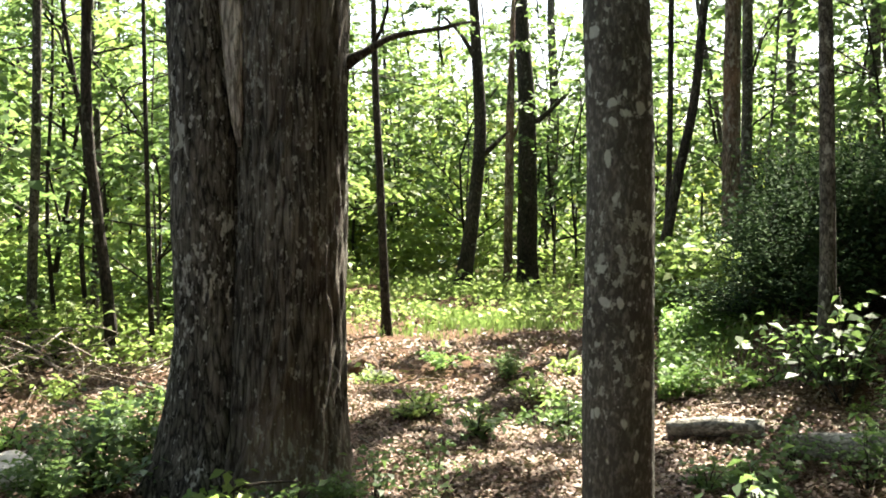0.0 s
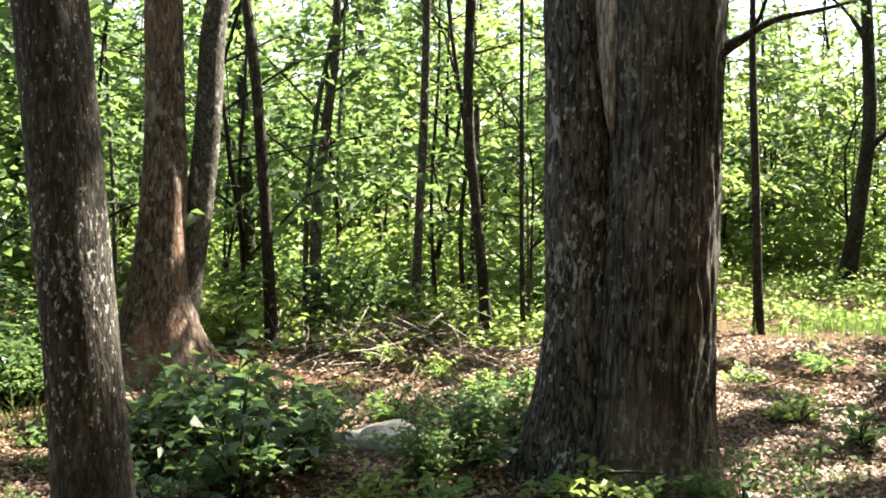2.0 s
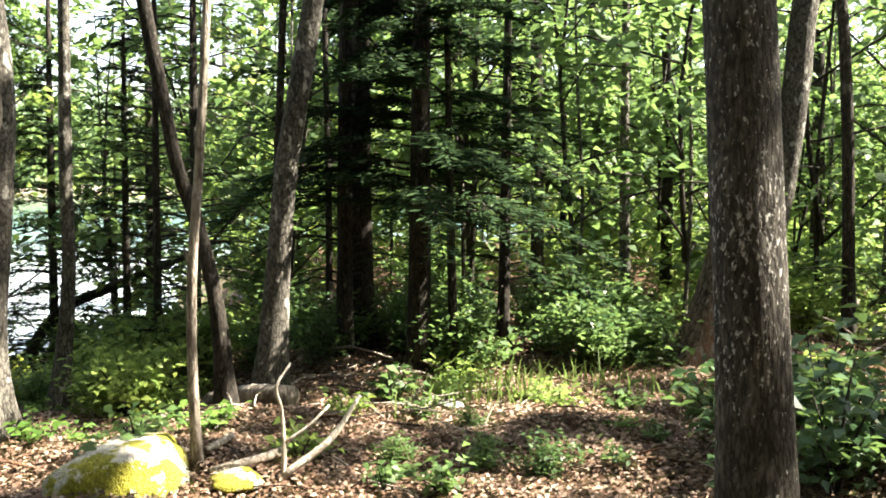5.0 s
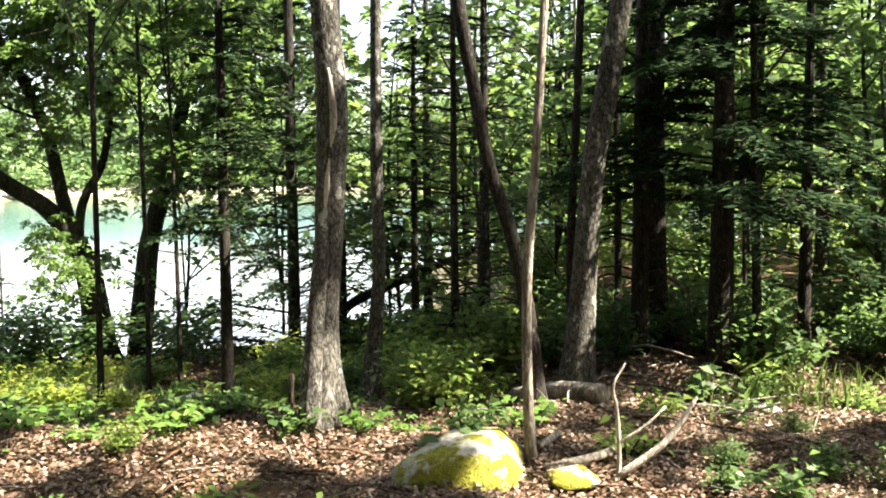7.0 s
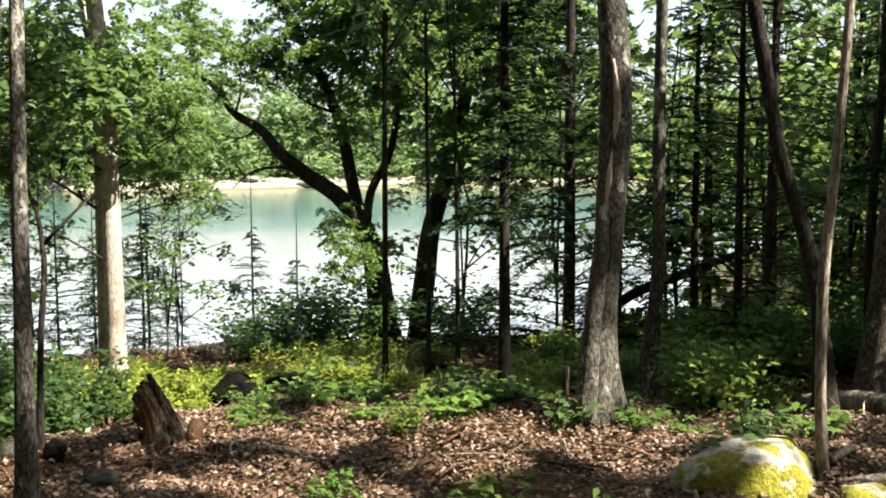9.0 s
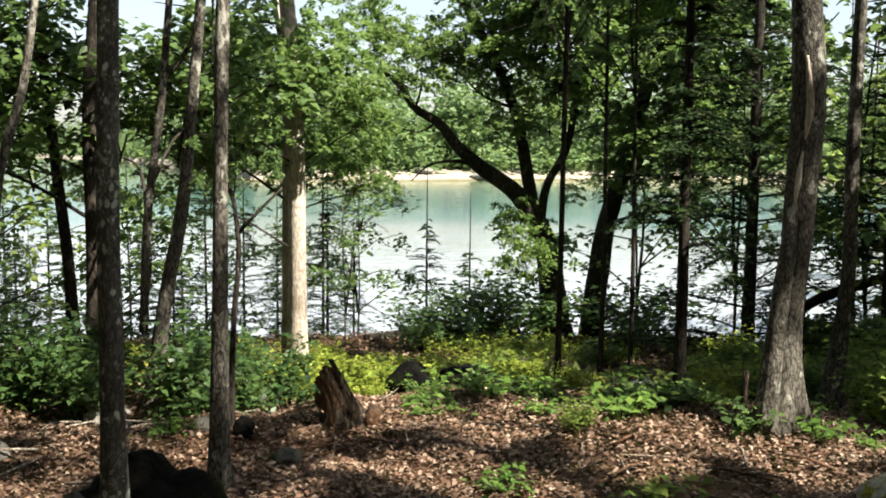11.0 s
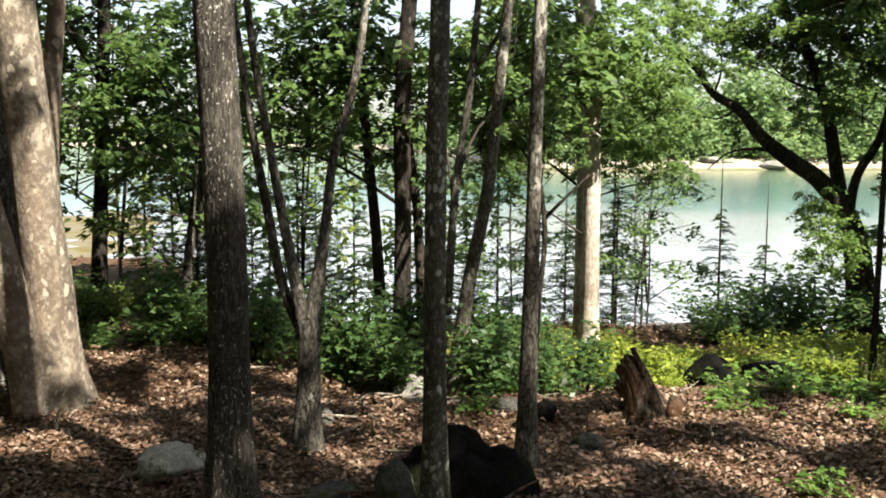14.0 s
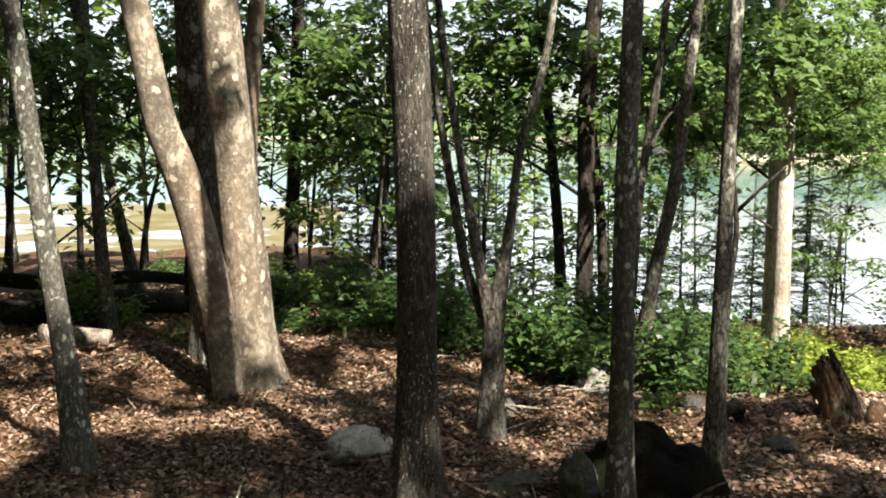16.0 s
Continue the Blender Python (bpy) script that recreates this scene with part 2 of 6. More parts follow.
def make_water():
    m = Nodes("bay_water")
    v = m.coords((1.0, 1.0, 1.0))
    w1, w2 = m.noise(v, 1.4, 4, 0.6), m.noise(v, 0.18, 3)
    m.bump(m.math("ADD", w1, m.math("MULTIPLY", w2, 2.0)), 0.2, 0.15)
    # sky glare put into the near colour, with pale sandy shallows; deeper water is turquoise
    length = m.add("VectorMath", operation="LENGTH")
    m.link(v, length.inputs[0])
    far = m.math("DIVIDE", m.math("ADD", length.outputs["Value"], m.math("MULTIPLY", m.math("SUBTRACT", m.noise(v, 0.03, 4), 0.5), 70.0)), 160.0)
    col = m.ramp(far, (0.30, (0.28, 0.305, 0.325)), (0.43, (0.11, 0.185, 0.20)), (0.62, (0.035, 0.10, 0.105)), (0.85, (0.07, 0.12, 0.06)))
    m.bsdf.inputs["IOR"].default_value = 1.33
    return m.finish(col, 0.10, 0.5)


def make_stone(name, dark, light, moss=None, cover=0.5, spec=0.2):
    m = Nodes(name)
    v = m.coords((1, 1, 1))
    n1, n2 = m.noise(v, 5, 8, 0.65), m.noise(v, 40, 5, 0.7)
    h = m.math("ADD", m.math("MULTIPLY", n1, 0.7), m.math("MULTIPLY", n2, 0.3))
    col = m.ramp(h, (0.35, dark), (0.62, light), (0.8, tuple(min(1, c * 1.25) for c in light)))
    if moss:
        g = m.ramp(n2, (0.3, tuple(c * 0.35 for c in moss)), (0.7, moss))
        col = m.mix(m.ramp(m.noise(v, 6.0, 7, 0.68), (0.62 - 0.25 * cover, (0, 0, 0)), (0.68 - 0.25 * cover, (1, 1, 1))), col, g)
    m.bump(h, 1.0, 0.06)
    return m.finish(col, 0.95, spec)


GROUND, WATER = make_ground(), make_water()
STONE = make_stone("grey_stone", (0.09, 0.085, 0.075), (0.29, 0.275, 0.245), (0.10, 0.12, 0.05), 0.3)
STONE_MOSS = make_stone("mossy_stone", (0.30, 0.28, 0.23), (0.60, 0.56, 0.48), (0.33, 0.31, 0.04), 0.72)
STONE_PALE = make_stone("pale_stone", (0.26, 0.25, 0.22), (0.58, 0.56, 0.50), (0.16, 0.17, 0.09), 0.2)
STONE_WEED = make_stone("weedy_stone", (0.05, 0.035, 0.018), (0.17, 0.125, 0.07), (0.14, 0.085, 0.02), 0.7)
STONE_GREY = make_stone("weathered_stone", (0.04, 0.04, 0.034), (0.13, 0.125, 0.105), (0.07, 0.085, 0.035), 0.4)
# near black: the big boulder's shade is put into the stone colour
STONE_SHADE_DARK = make_stone("shade_dark_stone", (0.003, 0.003, 0.003), (0.012, 0.0115, 0.010), (0.016, 0.021, 0.007), 0.35, 0.04)

# ---- the lie of the land ----
WATER_Z = -2.6


def step(a, b, x):
    k = np.clip((x - a) / (b - a), 0, 1)
    return k * k * (3 - 2 * k)


def land(x, y):
    """Height of the ground; works on numbers and on arrays."""
    x, y = np.asarray(x, float), np.asarray(y, float)
    r, az = np.hypot(x, y), np.degrees(np.arctan2(-x, y))
    west = step(58, 72, az) * (1 - step(112, 122, az))
    south = step(112, 122, az) * (1 - step(150, 165, az))
    north = step(-75, -45, az) * (1 - step(58, 72, az))
    zw = -0.15 * (np.clip(r, 6.5, 10.5) - 6.5) - 0.06 * (np.clip(r, 10.5, 13.5) - 10.5) - 2.9 * step(13.3, 19, r)
    zs = -0.05 * (np.clip(r, 8, 21) - 8) - 1.93 * step(20, 26, r) - 0.7 * step(60, 90, r)
    zn = -0.055 * (np.clip(r, 16, 42) - 16) - 2.3 * step(40, 50, r)
    z = west * zw + south * zs + north * zn + (1 - west - south - north) * 0.03 * np.clip(r - 10, 0, 120)
    # a bank beside the path, overgrown
    z = z + 0.75 * np.exp(-(((x - 3.6) / 1.5) ** 2 + ((y - 9.0) / 2.4) ** 2))
    # the far side of the bay
    sea = west + south + north
    edge = 150 + 14 * np.sin(az / 9.0) + 420 * step(99, 113, az) + 30 * step(30, 0, az)
    z = z + sea * (step(edge, edge + 8, r) * 2.2 + step(edge + 4, edge + 60, r) * 9.0)
    bumps = 0.05 * np.sin(1.7 * x + 0.6) * np.cos(1.3 * y) + 0.035 * np.sin(3.1 * x + 2.2 * y) + 0.02 * np.sin(6.3 * y - 4.1 * x)
    return z + bumps * np.clip(r / 4, 0.2, 1)


def mesh_from(name, verts, faces, material, smooth=True):
    me = bpy.data.meshes.new(name)
    me.from_pydata([tuple(v) for v in verts], [], [tuple(int(i) for i in f) for f in faces])
    for mm in material if isinstance(material, (list, tuple)) else [material]:
        me.materials.append(mm)
    if smooth:
        me.polygons.foreach_set("use_smooth", np.ones(len(me.polygons), bool))
    me.update()
    return me


def fast_mesh(name, verts, faces, material, slots=None):
    """A mesh from arrays: verts (n, 3), faces (m, 4) or (m, 3)."""
    me = bpy.data.meshes.new(name)
    verts, faces = np.asarray(verts, np.float32), np.asarray(faces, np.int32)
    k = faces.shape[1]
    me.vertices.add(len(verts))
    me.vertices.foreach_set("co", verts.ravel())
    me.loops.add(faces.size)
    me.loops.foreach_set("vertex_index", faces.ravel())
    me.polygons.add(len(faces))
    me.polygons.foreach_set("loop_start", np.arange(0, faces.size, k, dtype=np.int32))
    me.polygons.foreach_set("use_smooth", np.ones(len(faces), bool))
    for mm in material if isinstance(material, (list, tuple)) else [material]:
        me.materials.append(mm)
    if slots is not None:
        me.polygons.foreach_set("material_index", np.asarray(slots, np.int32))
    me.update(calc_edges=True)
    return me


def part(name, me, parent=None, label="", m=None):
    """Links a mesh as one object, under a thing or part."""
    ob = new(name, me)
    if parent is not None:
        ob.parent = parent
    if m is not None:
        ob.matrix_basis = m
    if label:
        ob["label"] = label
    return ob


radii = np.concatenate([[0.0], 0.6 * 1.032 ** np.arange(272)])
turns = np.radians(np.arange(0, 360, 1.0))
gx, gy = np.outer(radii, -np.sin(turns)), np.outer(radii, np.cos(turns))
nr, na = gx.shape
ids = np.arange(nr * na).reshape(nr, na)
quads = np.stack([ids[:-1], np.roll(ids[:-1], -1, 1), np.roll(ids[1:], -1, 1), ids[1:]], -1).reshape(-1, 4)[:, ::-1]
ground = part("ground", fast_mesh("ground", np.stack([gx, gy, land(gx, gy)], -1).reshape(-1, 3), quads, GROUND))
tagged(ground, "forest floor of brown leaf litter and moss sloping to a bay", "ground", kind="structure")

ring = [(2600 * math.cos(a), 2600 * math.sin(a), WATER_Z) for a in np.linspace(0, 2 * math.pi, 64, endpoint=False)]
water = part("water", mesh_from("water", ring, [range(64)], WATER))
tagged(water, "calm turquoise bay water with small ripples", "water", kind="structure")

# ---- plants: building blocks ----
def spline(pts, n):
    """n even points along a smooth curve through the control points (any width)."""
    p = np.asarray(pts, float)
    if len(p) == 2:
        return p[0] + (p[1] - p[0]) * np.linspace(0, 1, n)[:, None]
    gap = np.linalg.norm(np.diff(p[:, :3], axis=0), axis=1) + 1e-6
    at = np.concatenate([[0], np.cumsum(gap)])
    slope = np.diff(p, axis=0) / gap[:, None]
    w = (gap[1:] / (gap[1:] + gap[:-1]))[:, None]
    m = np.vstack([slope[:1], w * slope[:-1] + (1 - w) * slope[1:], slope[-1:]])
    t = np.linspace(0, at[-1] * (1 - 1e-9), n)
    i = np.clip(np.searchsorted(at, t, side="right") - 1, 0, len(gap) - 1)
    h, u = gap[i][:, None], ((t - at[i]) / gap[i])[:, None]
    return (2 * u**3 - 3 * u**2 + 1) * p[i] + (u**3 - 2 * u**2 + u) * h * m[i] + (3 * u**2 - 2 * u**3) * p[i + 1] + (u**3 - u**2) * h * m[i + 1]


def tube(ctrl, seg=10, gap=0.2, rough=0.06, furrow=0.0, seed=0, flare=0.0, n=None):
    """Verts and quads of a tapered, uneven tube along control points (x, y, z, radius)."""
    ctrl = np.asarray(ctrl, float)
    length = np.linalg.norm(np.diff(ctrl[:, :3], axis=0), axis=1).sum()
    n = n or max(3, int(length / gap) + 1)
    line = spline(ctrl, n)
    c, r = line[:, :3], np.maximum(line[:, 3], 0.001)
    d = np.gradient(c, axis=0)
    d /= np.linalg.norm(d, axis=1)[:, None] + 1e-9
    ref = np.array([0.0, 1.0, 0.0]) if abs(d[0, 2]) > 0.6 else np.array([0.0, 0.0, 1.0])
    u = np.cross(d, ref)
    u /= np.linalg.norm(u, axis=1)[:, None] + 1e-9
    v = np.cross(d, u)
    th = np.linspace(0, 2 * np.pi, seg, endpoint=False)
    s = np.concatenate([[0], np.cumsum(np.linalg.norm(np.diff(c, axis=0), axis=1))])
    rng = np.random.default_rng(seed)
    ph = rng.uniform(0, 6.28, 8)
    S, T = np.meshgrid(s, th, indexing="ij")
    k = 1 + rough * (np.sin(2 * T + 1.3 * S + ph[0]) * 0.6 + np.sin(3 * T - 2.1 * S + ph[1]) * 0.5 + np.sin(T + 3.7 * S + ph[2]) * 0.4)
    if furrow:
        w = T + 0.10 * np.sin(3.1 * S + ph[3]) + 0.05 * np.sin(11 * S + ph[4])
        k = k + furrow * (np.abs(np.sin(9 * w + ph[5])) - 0.6 + 0.5 * np.sin(23 * w + 6 * S + ph[6]) + 0.4 * np.sin(31 * w - 17 * S))
    if flare:
        toes = 0.75 + 0.45 * np.sin(5 * T + ph[7]) + 0.2 * np.sin(3 * T + ph[2])
        k = k + flare * toes * np.exp(-np.clip(S - 0.1, 0, None) / 0.22)
    R = r[:, None] * k
    co = c[:, None, :] + R[..., None] * (np.cos(T)[..., None] * u[:, None, :] + np.sin(T)[..., None] * v[:, None, :])
    idx = np.arange(n * seg).reshape(n, seg)
    f = np.stack([idx[:-1], np.roll(idx[:-1], -1, 1), np.roll(idx[1:], -1, 1), idx[1:]], -1).reshape(-1, 4)
    verts = co.reshape(-1, 3)
    tip = np.vstack([verts, c[:1], c[-1:]])
    m0, m1 = len(verts), len(verts) + 1
    caps = np.array([(m0, idx[0, (j + 2) % seg], idx[0, (j + 1) % seg], idx[0, j]) for j in range(0, seg - 1, 2)]
                    + [(m1, idx[-1, j], idx[-1, (j + 1) % seg], idx[-1, (j + 2) % seg]) for j in range(0, seg - 1, 2)], dtype=int)
    return tip, np.vstack([f, caps])


def joined(pieces):
    """Joins (verts, faces) pairs."""
    vs, fs, at = [], [], 0
    for v, f in pieces:
        vs.append(v), fs.append(np.asarray(f) + at)
        at += len(v)
    return np.vstack(vs), np.vstack(fs)


def leaves(centres, size, rng, flat=0.6, ratio=0.55, droop=0.15, fold=0.18, yaw=None):
    """Folded kite-shaped leaves at the centres; flat: how level they lie (1: level)."""
    n = len(centres)
    if yaw is None:
        yaw = rng.uniform(0, 2 * np.pi, n)
    ahead = np.stack([np.cos(yaw), np.sin(yaw), rng.normal(-droop, 0.35, n)], 1)
    ahead /= np.linalg.norm(ahead, axis=1)[:, None]
    up = np.stack([rng.normal(0, 1 - flat, n), rng.normal(0, 1 - flat, n), np.ones(n)], 1)
    side = np.cross(ahead, up)
    side /= np.linalg.norm(side, axis=1)[:, None] + 1e-9
    nor = np.cross(side, ahead)
    s = (size * rng.uniform(0.65, 1.25, n))[:, None]
    base, tip = centres - ahead * s * 0.5, centres + ahead * s * 0.5
    mid = centres - ahead * s * 0.08 + nor * s * fold
    left, right = mid + side * s * ratio * 0.5, mid - side * s * ratio * 0.5
    v = np.stack([base, right, tip, left], 1).reshape(-1, 3)
    i = np.arange(n)[:, None] * 4
    return v, np.hstack([i, i + 1, i + 2, i + 3])


def twig_leaves(spots, count, size, length, rng, flat=0.5, twigs=3):
    """Drooping twigs at each spot with leaves set alternately along them."""
    head = rng.uniform(0, 2 * np.pi, (len(spots), twigs))
    tilt = rng.normal(-0.12, 0.28, (len(spots), twigs))
    j, k = rng.integers(0, len(spots), count), rng.integers(0, twigs, count)
    u = (rng.integers(1, 9, count) + rng.uniform(-.2, .2, count)) / 8.5
    side = rng.choice((-1.0, 1.0), count)
    a, L = head[j, k], length * rng.uniform(0.6, 1.25, (len(spots), twigs))[j, k]
    along = np.stack([np.cos(a), np.sin(a), tilt[j, k]], 1) * (u * L)[:, None]
    across = np.stack([-np.sin(a), np.cos(a), np.zeros(count)], 1) * (side * size * rng.uniform(.3, .6, count))[:, None]
    c = spots[j] + along + across
    c[:, 2] += rng.normal(0, .035, count) - 0.25 * (u * L) ** 2 / max(length, .1)
    return leaves(c, size, rng, flat, 0.62, 0.3, 0.16, a + side * rng.normal(0.85, .3, count))


def crown_mesh(name, seed, radius, height, tips, per_tip, size, leaf_mat, wood_mat, low=0.0, thick=0.035, spread=0.42, clumps=0, thin=0.16, flat=0.5, twigs=3):
    """A crown: leader, limbs and sprays of leaves on the twigs. Its origin is the leader's foot."""
    rng = np.random.default_rng(seed)
    wood, spots = [], []
    lead = np.array([[0, 0, 0, thick], [rng.normal(0, .15), rng.normal(0, .15), height * 0.5, thick * 0.6], [rng.normal(0, .3), rng.normal(0, .3), height * 0.95, 0.006]])
    wood.append(tube(lead, 5, 0.5, seed=seed))
    for k in range(tips):
        f = low + (1 - low) * (k + rng.uniform(0, 1)) / tips
        yaw = k * 2.4 + rng.normal(0, 0.4)
        reach = radius * (0.45 + 0.55 * math.sin(math.pi * min(1, 0.25 + f * 0.75))) * rng.uniform(0.65, 1.15)
        rise = reach * rng.uniform(-0.05, 0.6)
        start = spline(lead, 20)[int(f * 0.9 * 19)]
        end = start[:3] + (math.cos(yaw) * reach, math.sin(yaw) * reach, rise)
        midp = (start[:3] + end) / 2 + (rng.normal(0, .1), rng.normal(0, .1), reach * 0.12)
        wood.append(tube([(*start[:3], start[3] * 0.4 + 0.003), (*midp, 0.007), (*end, 0.003)], 4, 0.45, seed=k))
        line = spline([start[:3], midp, end], 12)
        for j in range(4, 12, 2):
            for _ in range(2):
                a, q = rng.uniform(0, 6.28), rng.uniform(0.1, 0.45) * (1.2 - j / 20)
                spots.append(line[j] + (math.cos(a) * q * reach, math.sin(a) * q * reach, rng.normal(0, thin)))
    spots = np.array(spots)
    if clumps:
        spots = spots[rng.choice(len(spots), clumps, replace=False)]
    wv, wf = joined(wood)
    lv, lf = twig_leaves(spots, tips * per_tip, size, spread, rng, flat, twigs)
    v, f = joined([(wv, wf), (lv, lf)])
    return fast_mesh(name, v, f, [wood_mat, leaf_mat], np.r_[np.zeros(len(wf)), np.ones(len(lf))])


def fir_mesh(name, seed, height, reach, low=0.1, gap=0.2, dense=1.0, wood_mat=None, leaf_mat=None, bare=0.0, thick=1.0):
    """Whorls of level, drooping boughs, with feathered twigs of needles."""
    rng = np.random.default_rng(seed)
    wood, cen, yaws = [], [], []
    z = height * low
    while z < height * 0.98:
        f = (z / height - low) / (1 - low)
        span = reach * (1 - f) ** 0.8 + 0.08
        for k in range(rng.integers(4, 7)):
            yaw, L = rng.uniform(0, 6.28), span * rng.uniform(0.6, 1.15)
            d = np.array([math.cos(yaw), math.sin(yaw), 0])
            zb, z = z, z + rng.uniform(-.6, .6) * gap
            end = np.array([0, 0, z]) + d * L + (0, 0, L * rng.uniform(-0.35, 0.05))
            mid = np.array([0, 0, z]) + d * L * 0.5 + (0, 0, L * 0.05)
            wood.append(tube([(0, 0, z, 0.011), (*mid, 0.007), (*end, 0.003)], 3, 0.4, n=4))
            line = spline([(0, 0, z), mid, end], 24)
            z = zb
            if rng.uniform() < bare:
                continue
            for j in range(3, 24):
                for sgn in (-1, 1):
                    for _ in range(max(1, int(2 * dense))):
                        tw = 0.07 * L * (1 - 0.5 * j / 24) * rng.uniform(0.3, 1.1) + 0.03
                        a, out = yaw + sgn * rng.uniform(0.3, 1.3), rng.uniform(0.2, 1.6)
                        cen.append((*(line[j] + np.array([math.cos(a) * out, math.sin(a) * out, rng.normal(0, .25)]) * tw), tw))
                        yaws.append(a)
        z += gap * rng.uniform(0.7, 1.3)
    cen, yaws = np.array(cen), np.array(yaws)
    n = len(cen)
    c, tw = cen[:, :3], cen[:, 3:]
    ah = np.stack([np.cos(yaws), np.sin(yaws), rng.normal(-0.15, 0.15, n)], 1)
    sd = np.stack([-np.sin(yaws), np.cos(yaws), rng.normal(0, 0.35, n)], 1)
    w = thick * rng.uniform(0.004, 0.009, n)[:, None]
    v = np.stack([c - ah * tw * 0.5, c - sd * w, c + ah * tw * 0.55, c + sd * w], 1).reshape(-1, 3)
    i = np.arange(n)[:, None] * 4
    lf = np.hstack([i, i + 1, i + 2, i + 3])
    wv, wf = joined(wood)
    vv, ff = joined([(wv, wf), (v, lf)])
    return fast_mesh(name, vv, ff, [wood_mat or BARK_DARK, leaf_mat or NEEDLE], np.r_[np.zeros(len(wf)), np.ones(len(lf))])


def shrub_mesh(name, seed, radius, height, count, size, leaf_mat, stems=7, flat=0.55):
    """A low bush: several stems from one foot and leaves along their outer halves."""
    rng = np.random.default_rng(seed)
    wood, lines = [], []
    for k in range(stems):
        yaw, lean = k * 2.4 + rng.normal(0, 0.3), rng.uniform(0.2, 1.0)
        end = np.array([math.cos(yaw) * radius * lean, math.sin(yaw) * radius * lean, height * rng.uniform(0.6, 1.0) * (1.1 - 0.4 * lean)])
        mid = end * (0.45, 0.45, 0.6)
        wood.append(tube([(0, 0, -0.05, 0.008), (*mid, 0.006), (*end, 0.002)], 4, 0.3, n=5))
        lines.append(spline([(0, 0, 0), mid, end], 30)[8:])
    pts = np.vstack(lines)
    c = pts[rng.integers(0, len(pts), count)] + rng.normal(0, 1, (count, 3)) * (radius * 0.2, radius * 0.2, height * 0.07)
    c[:, 2] = np.abs(c[:, 2])
    return fast_mesh("stem", *joined(wood), BARK_DARK), fast_mesh("foliage", *leaves(c, size, rng, flat), leaf_mat)


def drop(ctrl):
    """Control points with a foot that reaches just under the ground."""
    x, y, z, r = ctrl[0]
    g = float(land(x, y)) - 0.08
    return [(x, y, g, r), *[c for c in ctrl if c[2] > g + 0.25]]


CROWN = [crown_mesh("crown", 11 + k, 2.6, 4.6, 16, 190, 0.105, LEAF, BARK_DARK, spread=0.40, clumps=70) for k in range(4)]
YOUNG = [crown_mesh("crown", 31 + k, 1.15, 2.6, 13, 72, 0.098, LEAF_SUN if k == 2 else LEAF, BARK_DARK, thick=0.02, spread=0.30, clumps=46, thin=.11) for k in range(4)]
OAK_SPRAY = [crown_mesh("crown", 65 + k, 1.0, 1.1, 12, 190, 0.105, OAK_LEAF, BARK_DARK, thick=0.012, spread=0.36, clumps=40, thin=.14, flat=.4) for k in range(3)]
SPRAY = [crown_mesh("crown", 61 + k, 0.95, 1.1, 12, 66, 0.105, LEAF, BARK_DARK, thick=0.012, spread=0.34, clumps=22, thin=.13, flat=.4) for k in range(4)]
# mostly above the view; clumped so that their shade dapples the ground
SHADE_CANOPY = [crown_mesh("crown", 41 + k, 3.0, 2.8, 16, 125, 0.17, LEAF, BARK_DARK, spread=0.44, clumps=15, thin=.1, twigs=9) for k in range(3)]
FAR_CROWN = [crown_mesh("crown", 51 + k, 2.4, 6.0, 16, 90, 0.20, LEAF if k % 2 else LEAF_SUN, BARK_DARK, spread=0.55, clumps=58) for k in range(3)]
BACK_CROWN = crown_mesh("crown", 58, 2.6, 6.0, 10, 30, 0.55, LEAF, BARK_DARK, spread=0.7, clumps=40)      # unseen coarse crowns in the woods behind the walker, added to block sky light
N_TREE = [0]


